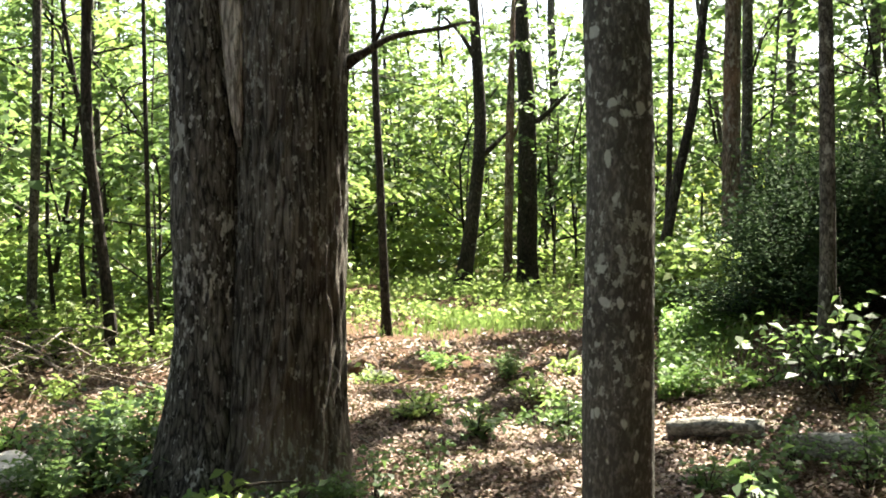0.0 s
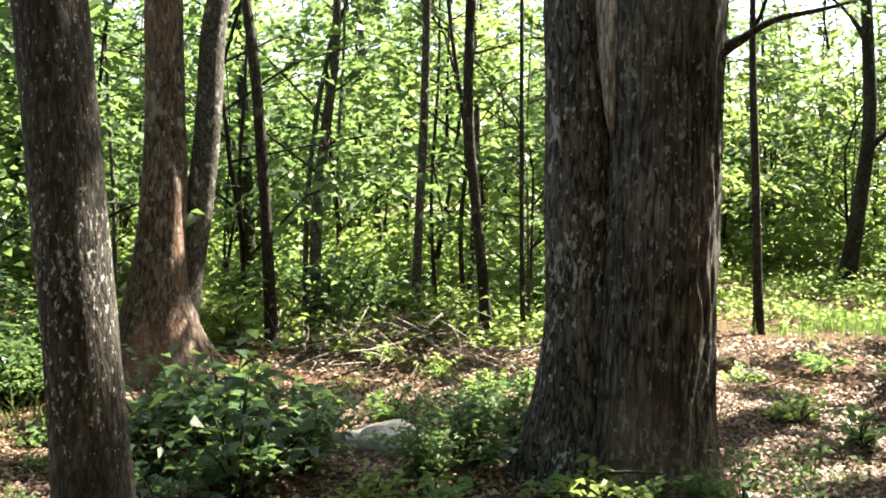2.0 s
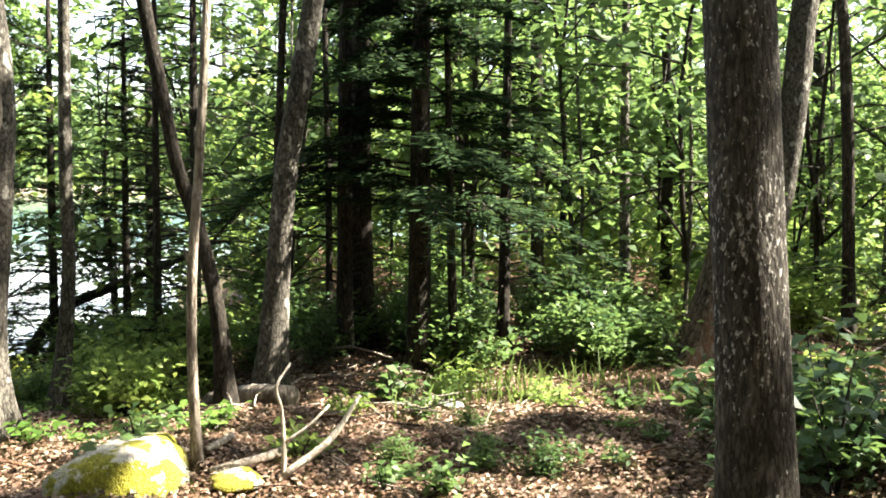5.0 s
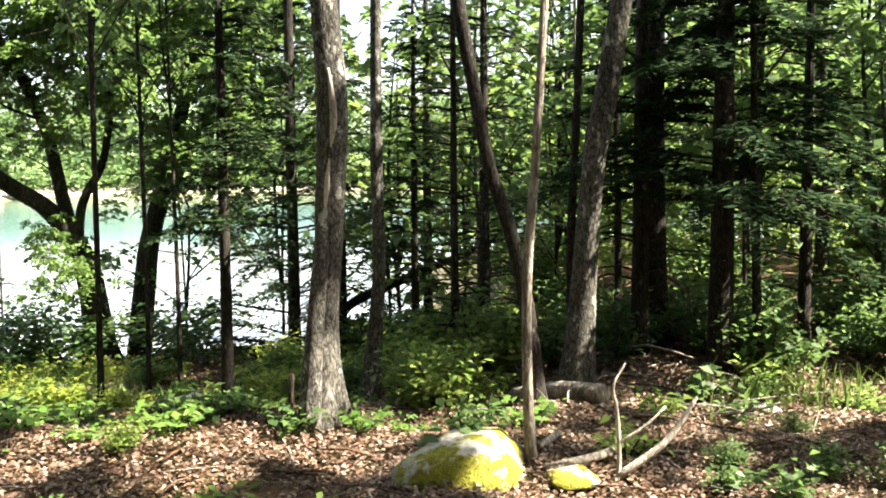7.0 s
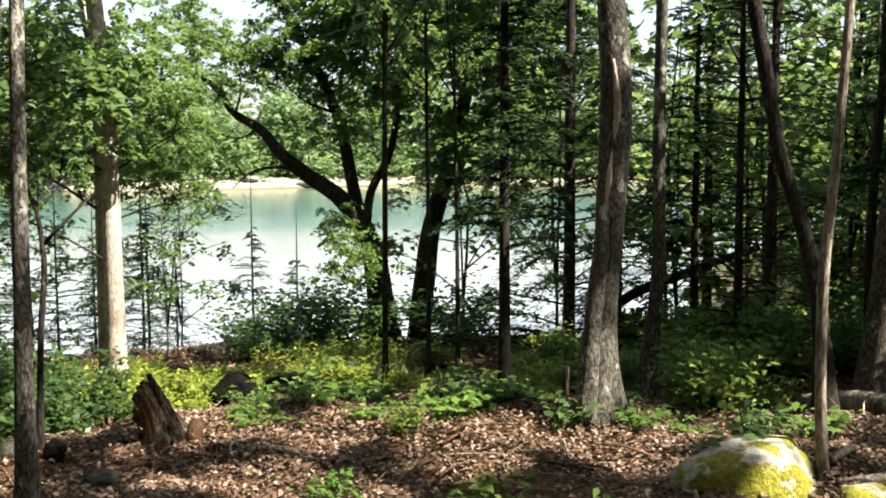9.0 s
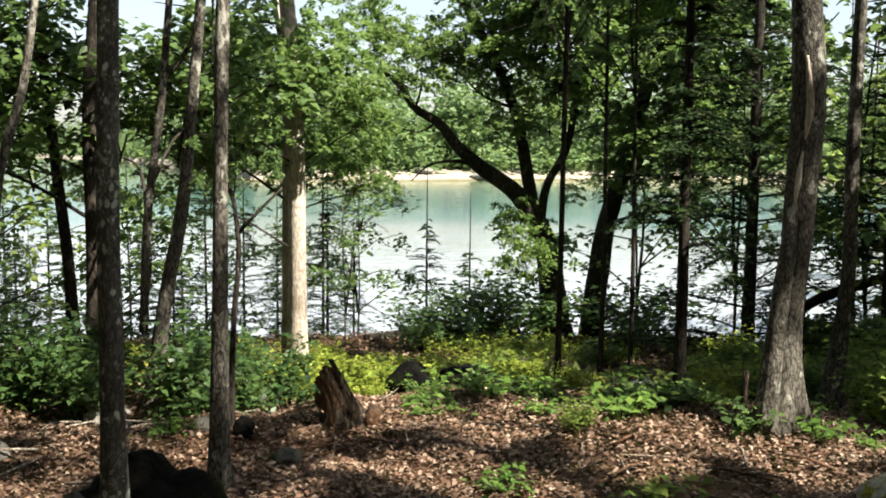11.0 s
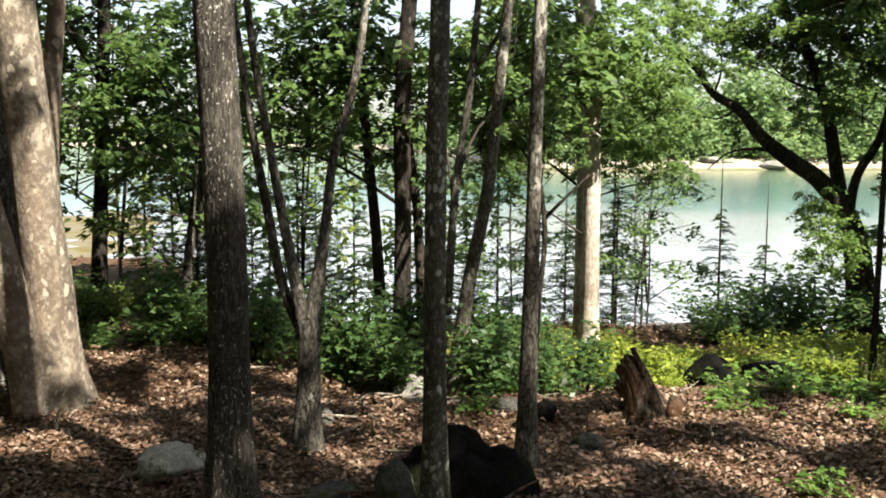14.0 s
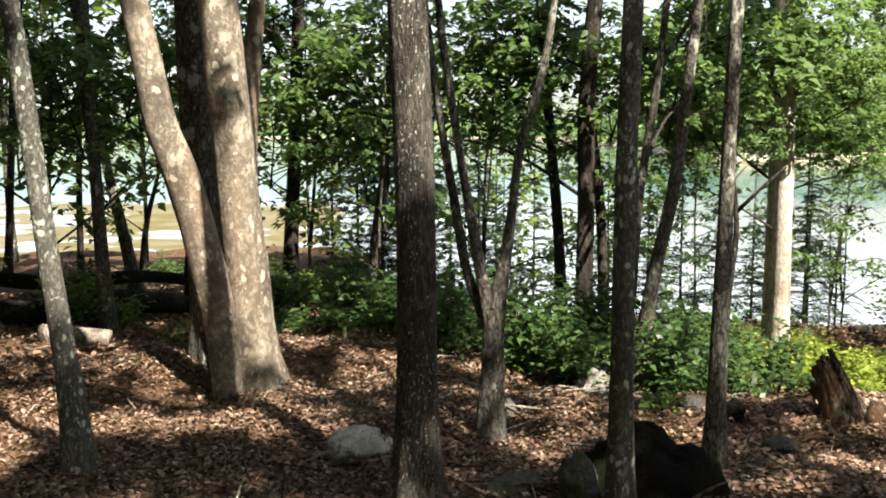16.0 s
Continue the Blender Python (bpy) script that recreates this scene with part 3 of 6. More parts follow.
def tree(bark_mat, ctrl, crown=None, label="", category="tree", more=(), seg=14, furrow=0.02, flare=0.5, gap=0.12, group="", crowns=SHADE_CANOPY, name="tree", rough=0.05, sprays=(), more_bark=None, spray_pool=SPRAY):
    """A tree: an Empty at its foot, a trunk along ctrl, further stems in more, crowns as (point on or off the trunk,
    scale).
    """
    N_TREE[0] += 1
    seed = N_TREE[0]
    c = drop(ctrl)
    foot = Vector(c[0][:3])
    base = new(name)
    base.location = foot
    local = [(x - foot.x, y - foot.y, z - foot.z, r) for x, y, z, r in c]
    part("trunk", fast_mesh("trunk", *tube(local, seg, gap, rough, furrow, seed, flare), bark_mat), base)
    for extra in more:
        loc = [(x - foot.x, y - foot.y, z - foot.z, r) for x, y, z, r in extra]
        part("limb", fast_mesh("limb", *tube(loc, max(6, seg - 4), gap, rough, furrow, seed + 7), more_bark or bark_mat), base)
    for (x, y, z), s, sz in crown or ():
        k = (seed * 7 + int(z * 10)) % len(crowns)
        part("crown", crowns[k], base, m=Matrix.LocRotScale((x - foot.x, y - foot.y, z - foot.z), Euler((0, 0, seed * 1.7 + z)), (s, s, sz)))
    for (x, y, z), s in sprays:
        k = (seed * 5 + int(x * 31 + y * 17)) % len(spray_pool)
        line = min((spline(st, 24) for st in (c, *more)), key=lambda q: np.min(np.hypot(q[:, 0] - x, q[:, 1] - y) + np.abs(q[:, 2] - z)))
        gap_to = np.hypot(line[:, 0] - x, line[:, 1] - y)
        sx, sy, sz_, sr = line[int(np.argmin(np.abs(line[:, 2] - (z - 0.3 * gap_to)) + 0.6 * gap_to))]
        far_off = math.hypot(sx - x, sy - y)
        if far_off > 0.12:          # the bough that carries these leaves
            bend = ((sx + x) / 2 + 0.06 * far_off * math.sin(seed + x * 7), (sy + y) / 2 + 0.06 * far_off * math.cos(seed + y * 7), (sz_ + z) / 2 + 0.10 * far_off)
            rr = min(sr * 0.5, 0.008 + 0.006 * far_off)
            part("limb", fast_mesh("limb", *tube([(sx - foot.x, sy - foot.y, sz_ - foot.z, rr), (bend[0] - foot.x, bend[1] - foot.y, bend[2] - foot.z, rr * .7), (x - foot.x, y - foot.y, z - foot.z + .05, .006)], 6, 0.2, 0.1, 0.0, k), BARK_DARK), base)
        part("bough", spray_pool[k], base, m=Matrix.LocRotScale((x - foot.x, y - foot.y, z - foot.z), Euler((0, 0, x * 9 + z)), (s, s, s)))
    return tagged(base, label, category, group)

# ---- the trees that stand singly ----
# high crowns set off their trunks are unseen, added to cast shade
tree(BARK_FLECK, [(-1.53, 1.80, 0.60, 0.100), (-1.555, 1.80, 1.03, 0.086), (-1.60, 1.80, 1.62, 0.082), (-1.635, 1.80, 2.055, 0.081), (-1.80, 1.66, 5.028, 0.062), (-1.96, 1.52, 8, 0.037)], [((-1.5, 1.4, 7.2), 0.5, 0.5), ((-1.5, 2.7, 6.6), 0.65, 0.5)], label="grey tree trunk with pale flecked bark beside the path", flare=0.3, seg=40, gap=0.05, furrow=0.012, rough=0.02)
tree(BARK_LICHEN, [(0.48, 2.764, 0.756, 0.098), (0.478, 2.765, 1.191, 0.097), (0.482, 2.764, 1.645, 0.092), (0.47, 2.766, 2.091, 0.091), (0.404, 2.777, 5.046, 0.068), (0.338, 2.788, 8, 0.041)], [((0.34, 2.79, 6.65), 1.0, 0.9), ((-0.35, 3.0, 7.9), 0.85, 0.8), ((0.9, 1.9, 7.6), 0.8, 0.8)], label="straight trunk with grey-green lichen patches", flare=0.25, seg=40, gap=0.05, furrow=0.008, rough=0.02)
tree(BARK_RED, [(-5.06, 6.84, 0.054, 0.34), (-5.07, 6.83, 0.40, 0.31), (-5.06, 6.836, 0.80, 0.235), (-5.011, 6.87, 1.74, 0.180), (-4.999, 6.879, 3.117, 0.152), (-4.973, 6.898, 6.559, 0.114), (-4.948, 6.916, 10, 0.068)], [((-4.95, 6.92, 9.50), 0.378, 0.336), ((-3.90, 7.65, 7.50), 0.378, 0.336)], label="ruddy forked tree trunk with flared foot", more=[[(-5.017, 6.927, 0.139, 0.189), (-4.917, 6.998, 0.706, 0.123), (-4.828, 7.059, 1.366, 0.113), (-4.744, 7.115, 2.21, 0.108), (-4.688, 7.151, 2.973, 0.103), (-4.655, 7.172, 3.14, 0.1), (-4.279, 7.413, 5.57, 0.075), (-3.904, 7.654, 8, 0.045)]], seg=24, gap=0.08, flare=0.7, more_bark=BARK_GREY)
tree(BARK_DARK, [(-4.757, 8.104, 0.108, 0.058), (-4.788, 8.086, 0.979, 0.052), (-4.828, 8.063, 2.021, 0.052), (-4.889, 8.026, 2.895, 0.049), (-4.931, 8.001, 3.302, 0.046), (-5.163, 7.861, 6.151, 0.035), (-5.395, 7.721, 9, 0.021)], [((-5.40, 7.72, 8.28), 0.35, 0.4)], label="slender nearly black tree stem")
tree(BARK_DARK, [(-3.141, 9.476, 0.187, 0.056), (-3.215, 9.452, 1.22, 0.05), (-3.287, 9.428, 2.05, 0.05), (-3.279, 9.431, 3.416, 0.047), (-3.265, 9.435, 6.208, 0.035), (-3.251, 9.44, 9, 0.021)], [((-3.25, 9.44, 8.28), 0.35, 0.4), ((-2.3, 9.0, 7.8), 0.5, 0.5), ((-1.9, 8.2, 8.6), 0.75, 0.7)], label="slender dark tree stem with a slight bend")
tree(BARK_GREY, [(-5.168, 9.704, -0.02, 0.074), (-5.137, 9.72, 1.184, 0.061), (-5.053, 9.763, 2.101, 0.055), (-4.943, 9.819, 3.01, 0.049), (-4.914, 9.833, 3.611, 0.042), (-4.813, 9.883, 6.305, 0.032), (-4.711, 9.933, 9, 0.019)], [((-4.71, 9.93, 8.28), 0.54, 0.48)], label="slender brown woodland tree stem", more=[[(-5.261, 9.655, -0.019, 0.031), (-5.218, 9.678, 1.491, 0.028), (-5.134, 9.722, 2.283, 0.027), (-4.969, 9.806, 3.19, 0.024)]])
tree(BARK_GREY, [(-3.951, 9.607, 0.094, 0.053), (-3.921, 9.619, 0.914, 0.047), (-3.849, 9.648, 2.358, 0.043), (-3.82, 9.659, 3.497, 0.04), (-3.764, 9.681, 6.248, 0.03), (-3.709, 9.703, 9, 0.018)], [((-3.71, 9.70, 8.28), 0.54, 0.48)], label="slender brown woodland tree stem")
tree(BARK_DARK, [(-3.55, 9.972, 0.25, 0.027), (-3.571, 9.964, 1.199, 0.024), (-3.518, 9.983, 1.787, 0.024), (-3.663, 9.932, 3.242, 0.02), (-3.772, 9.893, 4.621, 0.015), (-3.881, 9.854, 6, 0.009)], [((-3.66, 9.93, 3.20), 0.4, 0.5)], label="thin dark sapling stem")
tree(BARK_DARK, [(-2.785, 9.584, 0.053, 0.025), (-2.799, 9.58, 1.772, 0.022), (-2.797, 9.581, 3.404, 0.019), (-2.795, 9.582, 4.702, 0.014), (-2.794, 9.582, 6, 0.009)], [((-2.80, 9.58, 3.50), 0.4, 0.5)], label="thin dark sapling stem")
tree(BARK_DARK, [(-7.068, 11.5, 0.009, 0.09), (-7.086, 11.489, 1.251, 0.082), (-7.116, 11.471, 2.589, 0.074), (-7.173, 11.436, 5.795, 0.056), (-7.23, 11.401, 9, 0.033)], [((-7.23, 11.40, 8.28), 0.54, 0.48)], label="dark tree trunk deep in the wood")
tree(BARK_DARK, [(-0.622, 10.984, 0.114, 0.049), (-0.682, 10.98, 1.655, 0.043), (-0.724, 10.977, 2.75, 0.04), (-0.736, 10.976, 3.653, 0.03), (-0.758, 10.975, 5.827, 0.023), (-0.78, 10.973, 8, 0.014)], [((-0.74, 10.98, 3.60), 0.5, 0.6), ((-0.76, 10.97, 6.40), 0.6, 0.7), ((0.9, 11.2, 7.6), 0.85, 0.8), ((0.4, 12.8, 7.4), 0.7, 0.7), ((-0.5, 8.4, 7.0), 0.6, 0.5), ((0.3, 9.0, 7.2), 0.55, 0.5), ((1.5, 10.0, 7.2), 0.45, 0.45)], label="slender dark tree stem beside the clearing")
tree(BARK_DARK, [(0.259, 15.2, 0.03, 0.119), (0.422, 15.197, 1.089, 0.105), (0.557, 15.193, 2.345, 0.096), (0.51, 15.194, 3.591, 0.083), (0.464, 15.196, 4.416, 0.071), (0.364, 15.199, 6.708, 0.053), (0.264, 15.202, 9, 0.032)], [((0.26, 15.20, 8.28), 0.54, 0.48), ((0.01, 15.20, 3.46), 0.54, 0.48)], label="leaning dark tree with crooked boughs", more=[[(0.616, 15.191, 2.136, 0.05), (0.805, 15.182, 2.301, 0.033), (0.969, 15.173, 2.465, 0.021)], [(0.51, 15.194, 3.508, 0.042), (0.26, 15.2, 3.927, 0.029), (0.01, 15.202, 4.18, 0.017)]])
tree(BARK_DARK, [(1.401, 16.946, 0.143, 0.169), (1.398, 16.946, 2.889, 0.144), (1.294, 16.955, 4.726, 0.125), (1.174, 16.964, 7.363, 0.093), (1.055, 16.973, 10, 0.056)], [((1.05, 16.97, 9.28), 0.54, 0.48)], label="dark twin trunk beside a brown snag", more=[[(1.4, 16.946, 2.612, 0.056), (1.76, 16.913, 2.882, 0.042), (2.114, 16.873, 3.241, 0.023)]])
tree(BARK_RED, [(1.047, 16.571, -0.196, 0.073), (1.099, 16.567, 2.863, 0.064), (1.135, 16.565, 4.121, 0.045), (1.145, 16.564, 4.56, 0.034), (1.155, 16.564, 5, 0.02)], label="narrow brown snag without leaves", more=[[(1.12, 16.566, 2.41, 0.032), (1.208, 16.56, 2.59, 0.023), (1.242, 16.557, 2.725, 0.014)]])
tree(BARK_DARK, [(2.64, 12.225, 0.488, 0.073), (2.807, 12.188, 1.651, 0.063), (2.975, 12.148, 2.498, 0.056), (3.103, 12.116, 3.782, 0.049), (3.271, 12.075, 5.891, 0.036), (3.439, 12.033, 8, 0.022)], [((3.44, 12.03, 7.28), 0.9, 0.8), ((2.4, 10.7, 7.5), 0.8, 0.7)], label="leaning dark stem above the bank")
tree(BARK_DARK, [(2.725, 12.411, 0.505, 0.041), (2.759, 12.404, 1.652, 0.037), (2.776, 12.4, 3.842, 0.033), (2.786, 12.398, 5.421, 0.025), (2.796, 12.395, 7, 0.015)], [((2.78, 12.40, 4.00), 0.6, 0.7)], label="thin dark stem among trees")
tree(BARK_RED, [(3.552, 12.505, 0.289, 0.119), (3.55, 12.506, 2.52, 0.104), (3.55, 12.506, 3.892, 0.097), (3.549, 12.506, 6.946, 0.072), (3.549, 12.506, 10, 0.043)], [((3.55, 12.51, 8.92), 0.81, 0.72), ((5.7, 10.9, 7.0), 0.55, 0.5)], label="straight brown tree trunk above the bank")
tree(BARK_GREY, [(3.834, 12.84, 0.254, 0.079), (3.837, 12.839, 2.544, 0.071), (3.836, 12.839, 3.952, 0.064), (3.833, 12.84, 6.976, 0.048), (3.831, 12.841, 10, 0.029)], [((3.83, 12.84, 9.28), 0.54, 0.48)], label="straight grey tree trunk above the bank")
tree(BARK_GREY, [(2.637, 6.914, -0.019, 0.066), (2.631, 6.916, 1.135, 0.054), (2.615, 6.923, 2.097, 0.052), (2.591, 6.932, 2.858, 0.048), (2.527, 6.956, 5.429, 0.036), (2.462, 6.98, 8, 0.022)], [((2.46, 6.98, 6.65), 0.8, 0.7), ((1.4, 5.9, 6.5), 0.5, 0.5)], label="grey-brown tree trunk at the foot of the bank")
tree(BARK_GREY, [(5.52, 16.079, 0.095, 0.09), (5.503, 16.085, 2.783, 0.08), (5.498, 16.086, 4.547, 0.071), (5.492, 16.088, 6.774, 0.053), (5.487, 16.09, 9, 0.032)], [((5.49, 16.09, 8.28), 0.54, 0.48)], label="grey tree trunk beyond the bank")
tree(BARK_GREY, [(5.895, 13.793, 0.299, 0.085), (5.859, 13.808, 2.606, 0.077), (5.848, 13.813, 4.121, 0.069), (5.835, 13.819, 6.561, 0.051), (5.821, 13.824, 9, 0.031)], [((5.82, 13.82, 8.28), 0.5, 0.5), ((6.5, 11.8, 7.9), 0.8, 0.7)], label="grey tree trunk beyond the bank")
weathered = tree(BARK_GREY, [(-6.13, 1.363, -0.019, 0.134), (-6.123, 1.383, 0.537, 0.08), (-6.108, 1.423, 1.201, 0.085), (-6.098, 1.45, 1.853, 0.088), (-6.113, 1.41, 2.495, 0.074), (-6.174, 1.248, 5.747, 0.056), (-6.236, 1.086, 9, 0.033)], [((-6.24, 1.09, 8.28), 0.7, 0.6), ((-4.3, 1.6, 6.4), 0.5, 0.5)], label="tall tree with pale weathered streaks and root flare", more=[[(-6.01, 1.235, 0.0, 0.075), (-6.02, 1.27, 0.40, 0.056), (-6.045, 1.33, 0.90, 0.048), (-6.10, 1.43, 1.55, 0.030)]], seg=24, gap=0.08, flare=0.5)
part("scar", fast_mesh("scar", *tube([(-6.055 + 6.13, 1.375 - 1.363, 1.25, .006), (-6.04 + 6.13, 1.385 - 1.363, 1.45, .016), (-6.03 + 6.13, 1.41 - 1.363, 1.7, .010), (-6.02 + 6.13, 1.425 - 1.363, 1.85, .020), (-6.025 + 6.13, 1.40 - 1.363, 2.15, .008)], 10, .04, .15, .1, 4), BARK_PALE), weathered, "pale streak of bare weathered wood")
tree(BARK_GREY, [(-7.236, 2.105, -0.029, 0.069), (-7.214, 2.157, 0.311, 0.053), (-7.201, 2.187, 0.719, 0.046), (-7.203, 2.184, 1.525, 0.044), (-7.198, 2.195, 2.708, 0.04), (-7.187, 2.219, 5.854, 0.03), (-7.177, 2.244, 9, 0.018)], [((-6.7, 1.9, 7.30), 0.3, 0.4)], label="grey tree with a curved pale foot")
tree(BARK_DARK, [(-6.027, 2.775, 0.09, 0.062), (-6.058, 2.716, 0.683, 0.05), (-6.103, 2.625, 1.151, 0.046), (-6.154, 2.518, 1.506, 0.042), (-6.188, 2.445, 1.924, 0.042), (-6.233, 2.343, 2.54, 0.042), (-6.393, 1.983, 5.27, 0.031), (-6.553, 1.622, 8, 0.019)], [((-6.49, 1.75, 7.00), 0.28, 0.4)], label="leaning dark tree with a pale lower trunk")
tree(DEADWOOD, [(-4.734, 1.951, -0.03, 0.031), (-4.745, 1.934, 0.421, 0.026), (-4.746, 1.933, 0.977, 0.025), (-4.724, 1.966, 1.522, 0.023), (-4.7, 2.005, 2.32, 0.02), (-4.666, 2.057, 3.66, 0.015), (-4.633, 2.109, 5, 0.009)], label="pale barkless dead sapling", more=[[(-4.746, 1.933, 1.032, 0.011), (-4.759, 1.912, 1.1, 0.008), (-4.764, 1.903, 1.141, 0.005)]], flare=0.1)
tree(BARK_DARK, [(-6.862, 3.629, -0.14, 0.034), (-6.877, 3.608, 0.885, 0.032), (-6.855, 3.638, 1.722, 0.029), (-6.835, 3.668, 2.747, 0.027), (-6.794, 3.728, 5.374, 0.02), (-6.753, 3.787, 8, 0.012)], [((-6.3, 4.4, 7.00), 0.28, 0.4)], label="slender dark stem among firs")
tree(BARK_GREY, [(-6.032, 3.071, 0.061, 0.107), (-5.988, 3.135, 0.971, 0.077), (-5.959, 3.176, 1.516, 0.072), (-5.909, 3.245, 2.052, 0.072), (-5.859, 3.312, 2.578, 0.068), (-5.617, 3.638, 5.789, 0.051), (-5.374, 3.964, 9, 0.03)], [((-5.53, 3.76, 7.00), 0.28, 0.4)], label="leaning tree with pale sunlit patches", seg=20, gap=0.08)
tree(BARK_DARK, [(-6.972, 4.482, -0.151, 0.107), (-6.989, 4.458, 1.512, 0.091), (-6.987, 4.462, 2.859, 0.086), (-6.982, 4.468, 5.929, 0.064), (-6.978, 4.475, 9, 0.038)], [((-6.98, 4.47, 7.00), 0.6, 0.6)], label="thick dark trunk with dead side branches", more=[[(-6.896, 4.417, 2.271, 0.018), (-6.805, 4.544, 2.449, 0.013), (-6.878, 4.442, 2.58, 0.009)], [(-6.908, 4.4, 2.049, 0.022), (-6.959, 4.325, 2.313, 0.016), (-7.058, 4.177, 2.443, 0.009)]])
tree(BARK_DARK, [(-5.977, 4.625, 0.061, 0.036), (-6.001, 4.597, 1.1, 0.031), (-6.018, 4.576, 2.138, 0.025), (-6.045, 4.544, 4.069, 0.019), (-6.071, 4.513, 6, 0.011)], label="thin dark fir stem without boughs")
tree(BARK_DARK, [(-7.463, 4.472, -0.256, 0.032), (-7.464, 4.471, 1.272, 0.029), (-7.477, 4.45, 2.453, 0.024), (-7.494, 4.425, 4.227, 0.018), (-7.51, 4.4, 6, 0.011)], [((-7.50, 4.42, 4.50), 0.5, 0.6)], label="thin dark stem among trees")
tree(BARK_GREY, [(-7.02, 7.802, -0.142, 0.058), (-7.059, 7.769, 1.53, 0.049), (-7.068, 7.761, 2.94, 0.04), (-7.077, 7.753, 4.97, 0.03), (-7.087, 7.745, 7, 0.018)], [((-7.09, 7.74, 6.28), 0.54, 0.48)], label="slender grey stem in the thicket")
tree(BARK_GREY, [(-8.908, 9.474, -0.334, 0.086), (-8.954, 9.433, 1.53, 0.071), (-9.003, 9.389, 3.633, 0.056), (-9.053, 9.344, 6.317, 0.042), (-9.103, 9.299, 9, 0.025)], [((-9.10, 9.30, 8.28), 0.54, 0.48)], label="grey trunk in the thicket")
tree(BARK_DARK, [(-8.761, 8.238, -0.213, 0.087), (-8.773, 8.226, 1.524, 0.073), (-8.806, 8.193, 3.482, 0.065), (-8.843, 8.156, 6.241, 0.049), (-8.88, 8.119, 9, 0.029)], [((-8.88, 8.12, 8.28), 0.54, 0.48)], label="dark trunk in the thicket")
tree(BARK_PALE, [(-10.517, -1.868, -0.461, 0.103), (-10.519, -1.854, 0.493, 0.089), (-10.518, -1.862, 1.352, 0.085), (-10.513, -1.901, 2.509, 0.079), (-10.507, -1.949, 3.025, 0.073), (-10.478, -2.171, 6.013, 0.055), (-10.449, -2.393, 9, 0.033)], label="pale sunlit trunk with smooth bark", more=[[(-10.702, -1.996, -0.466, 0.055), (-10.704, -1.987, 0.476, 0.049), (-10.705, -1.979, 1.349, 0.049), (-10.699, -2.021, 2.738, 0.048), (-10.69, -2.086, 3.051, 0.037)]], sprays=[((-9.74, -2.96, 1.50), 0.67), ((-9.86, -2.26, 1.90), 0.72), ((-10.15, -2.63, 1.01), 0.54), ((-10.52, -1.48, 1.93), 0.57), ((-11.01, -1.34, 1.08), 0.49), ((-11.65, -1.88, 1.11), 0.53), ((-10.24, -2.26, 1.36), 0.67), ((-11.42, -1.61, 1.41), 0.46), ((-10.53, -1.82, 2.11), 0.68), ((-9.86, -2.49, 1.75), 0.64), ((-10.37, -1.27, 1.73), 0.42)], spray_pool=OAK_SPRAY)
tree(BARK_DARK, [(-7.924, 0.357, -0.191, 0.023), (-7.922, 0.373, 1.463, 0.019), (-7.921, 0.384, 2.677, 0.016), (-7.919, 0.392, 3.838, 0.012), (-7.918, 0.401, 5, 0.007)], [((-7.92, 0.38, 2.20), 0.3, 0.6)], label="thin straight sapling with dark stem")
tree(BARK_DARK, [(-9.449, 0.954, -0.334, 0.023), (-9.446, 0.974, 0.69, 0.02), (-9.447, 0.968, 1.445, 0.018), (-9.448, 0.961, 2.723, 0.013), (-9.45, 0.953, 4, 0.008)], [((-9.45, 0.97, 1.80), 0.4, 0.6)], label="thin straight sapling with dark stem")
tree(BARK_DARK, [(-9.397, 1.219, -0.335, 0.02), (-9.397, 1.222, 0.689, 0.018), (-9.398, 1.214, 1.444, 0.015), (-9.401, 1.204, 2.722, 0.011), (-9.403, 1.194, 4, 0.007)], [((-9.40, 1.21, 2.00), 0.4, 0.6)], label="thin straight sapling with dark stem")
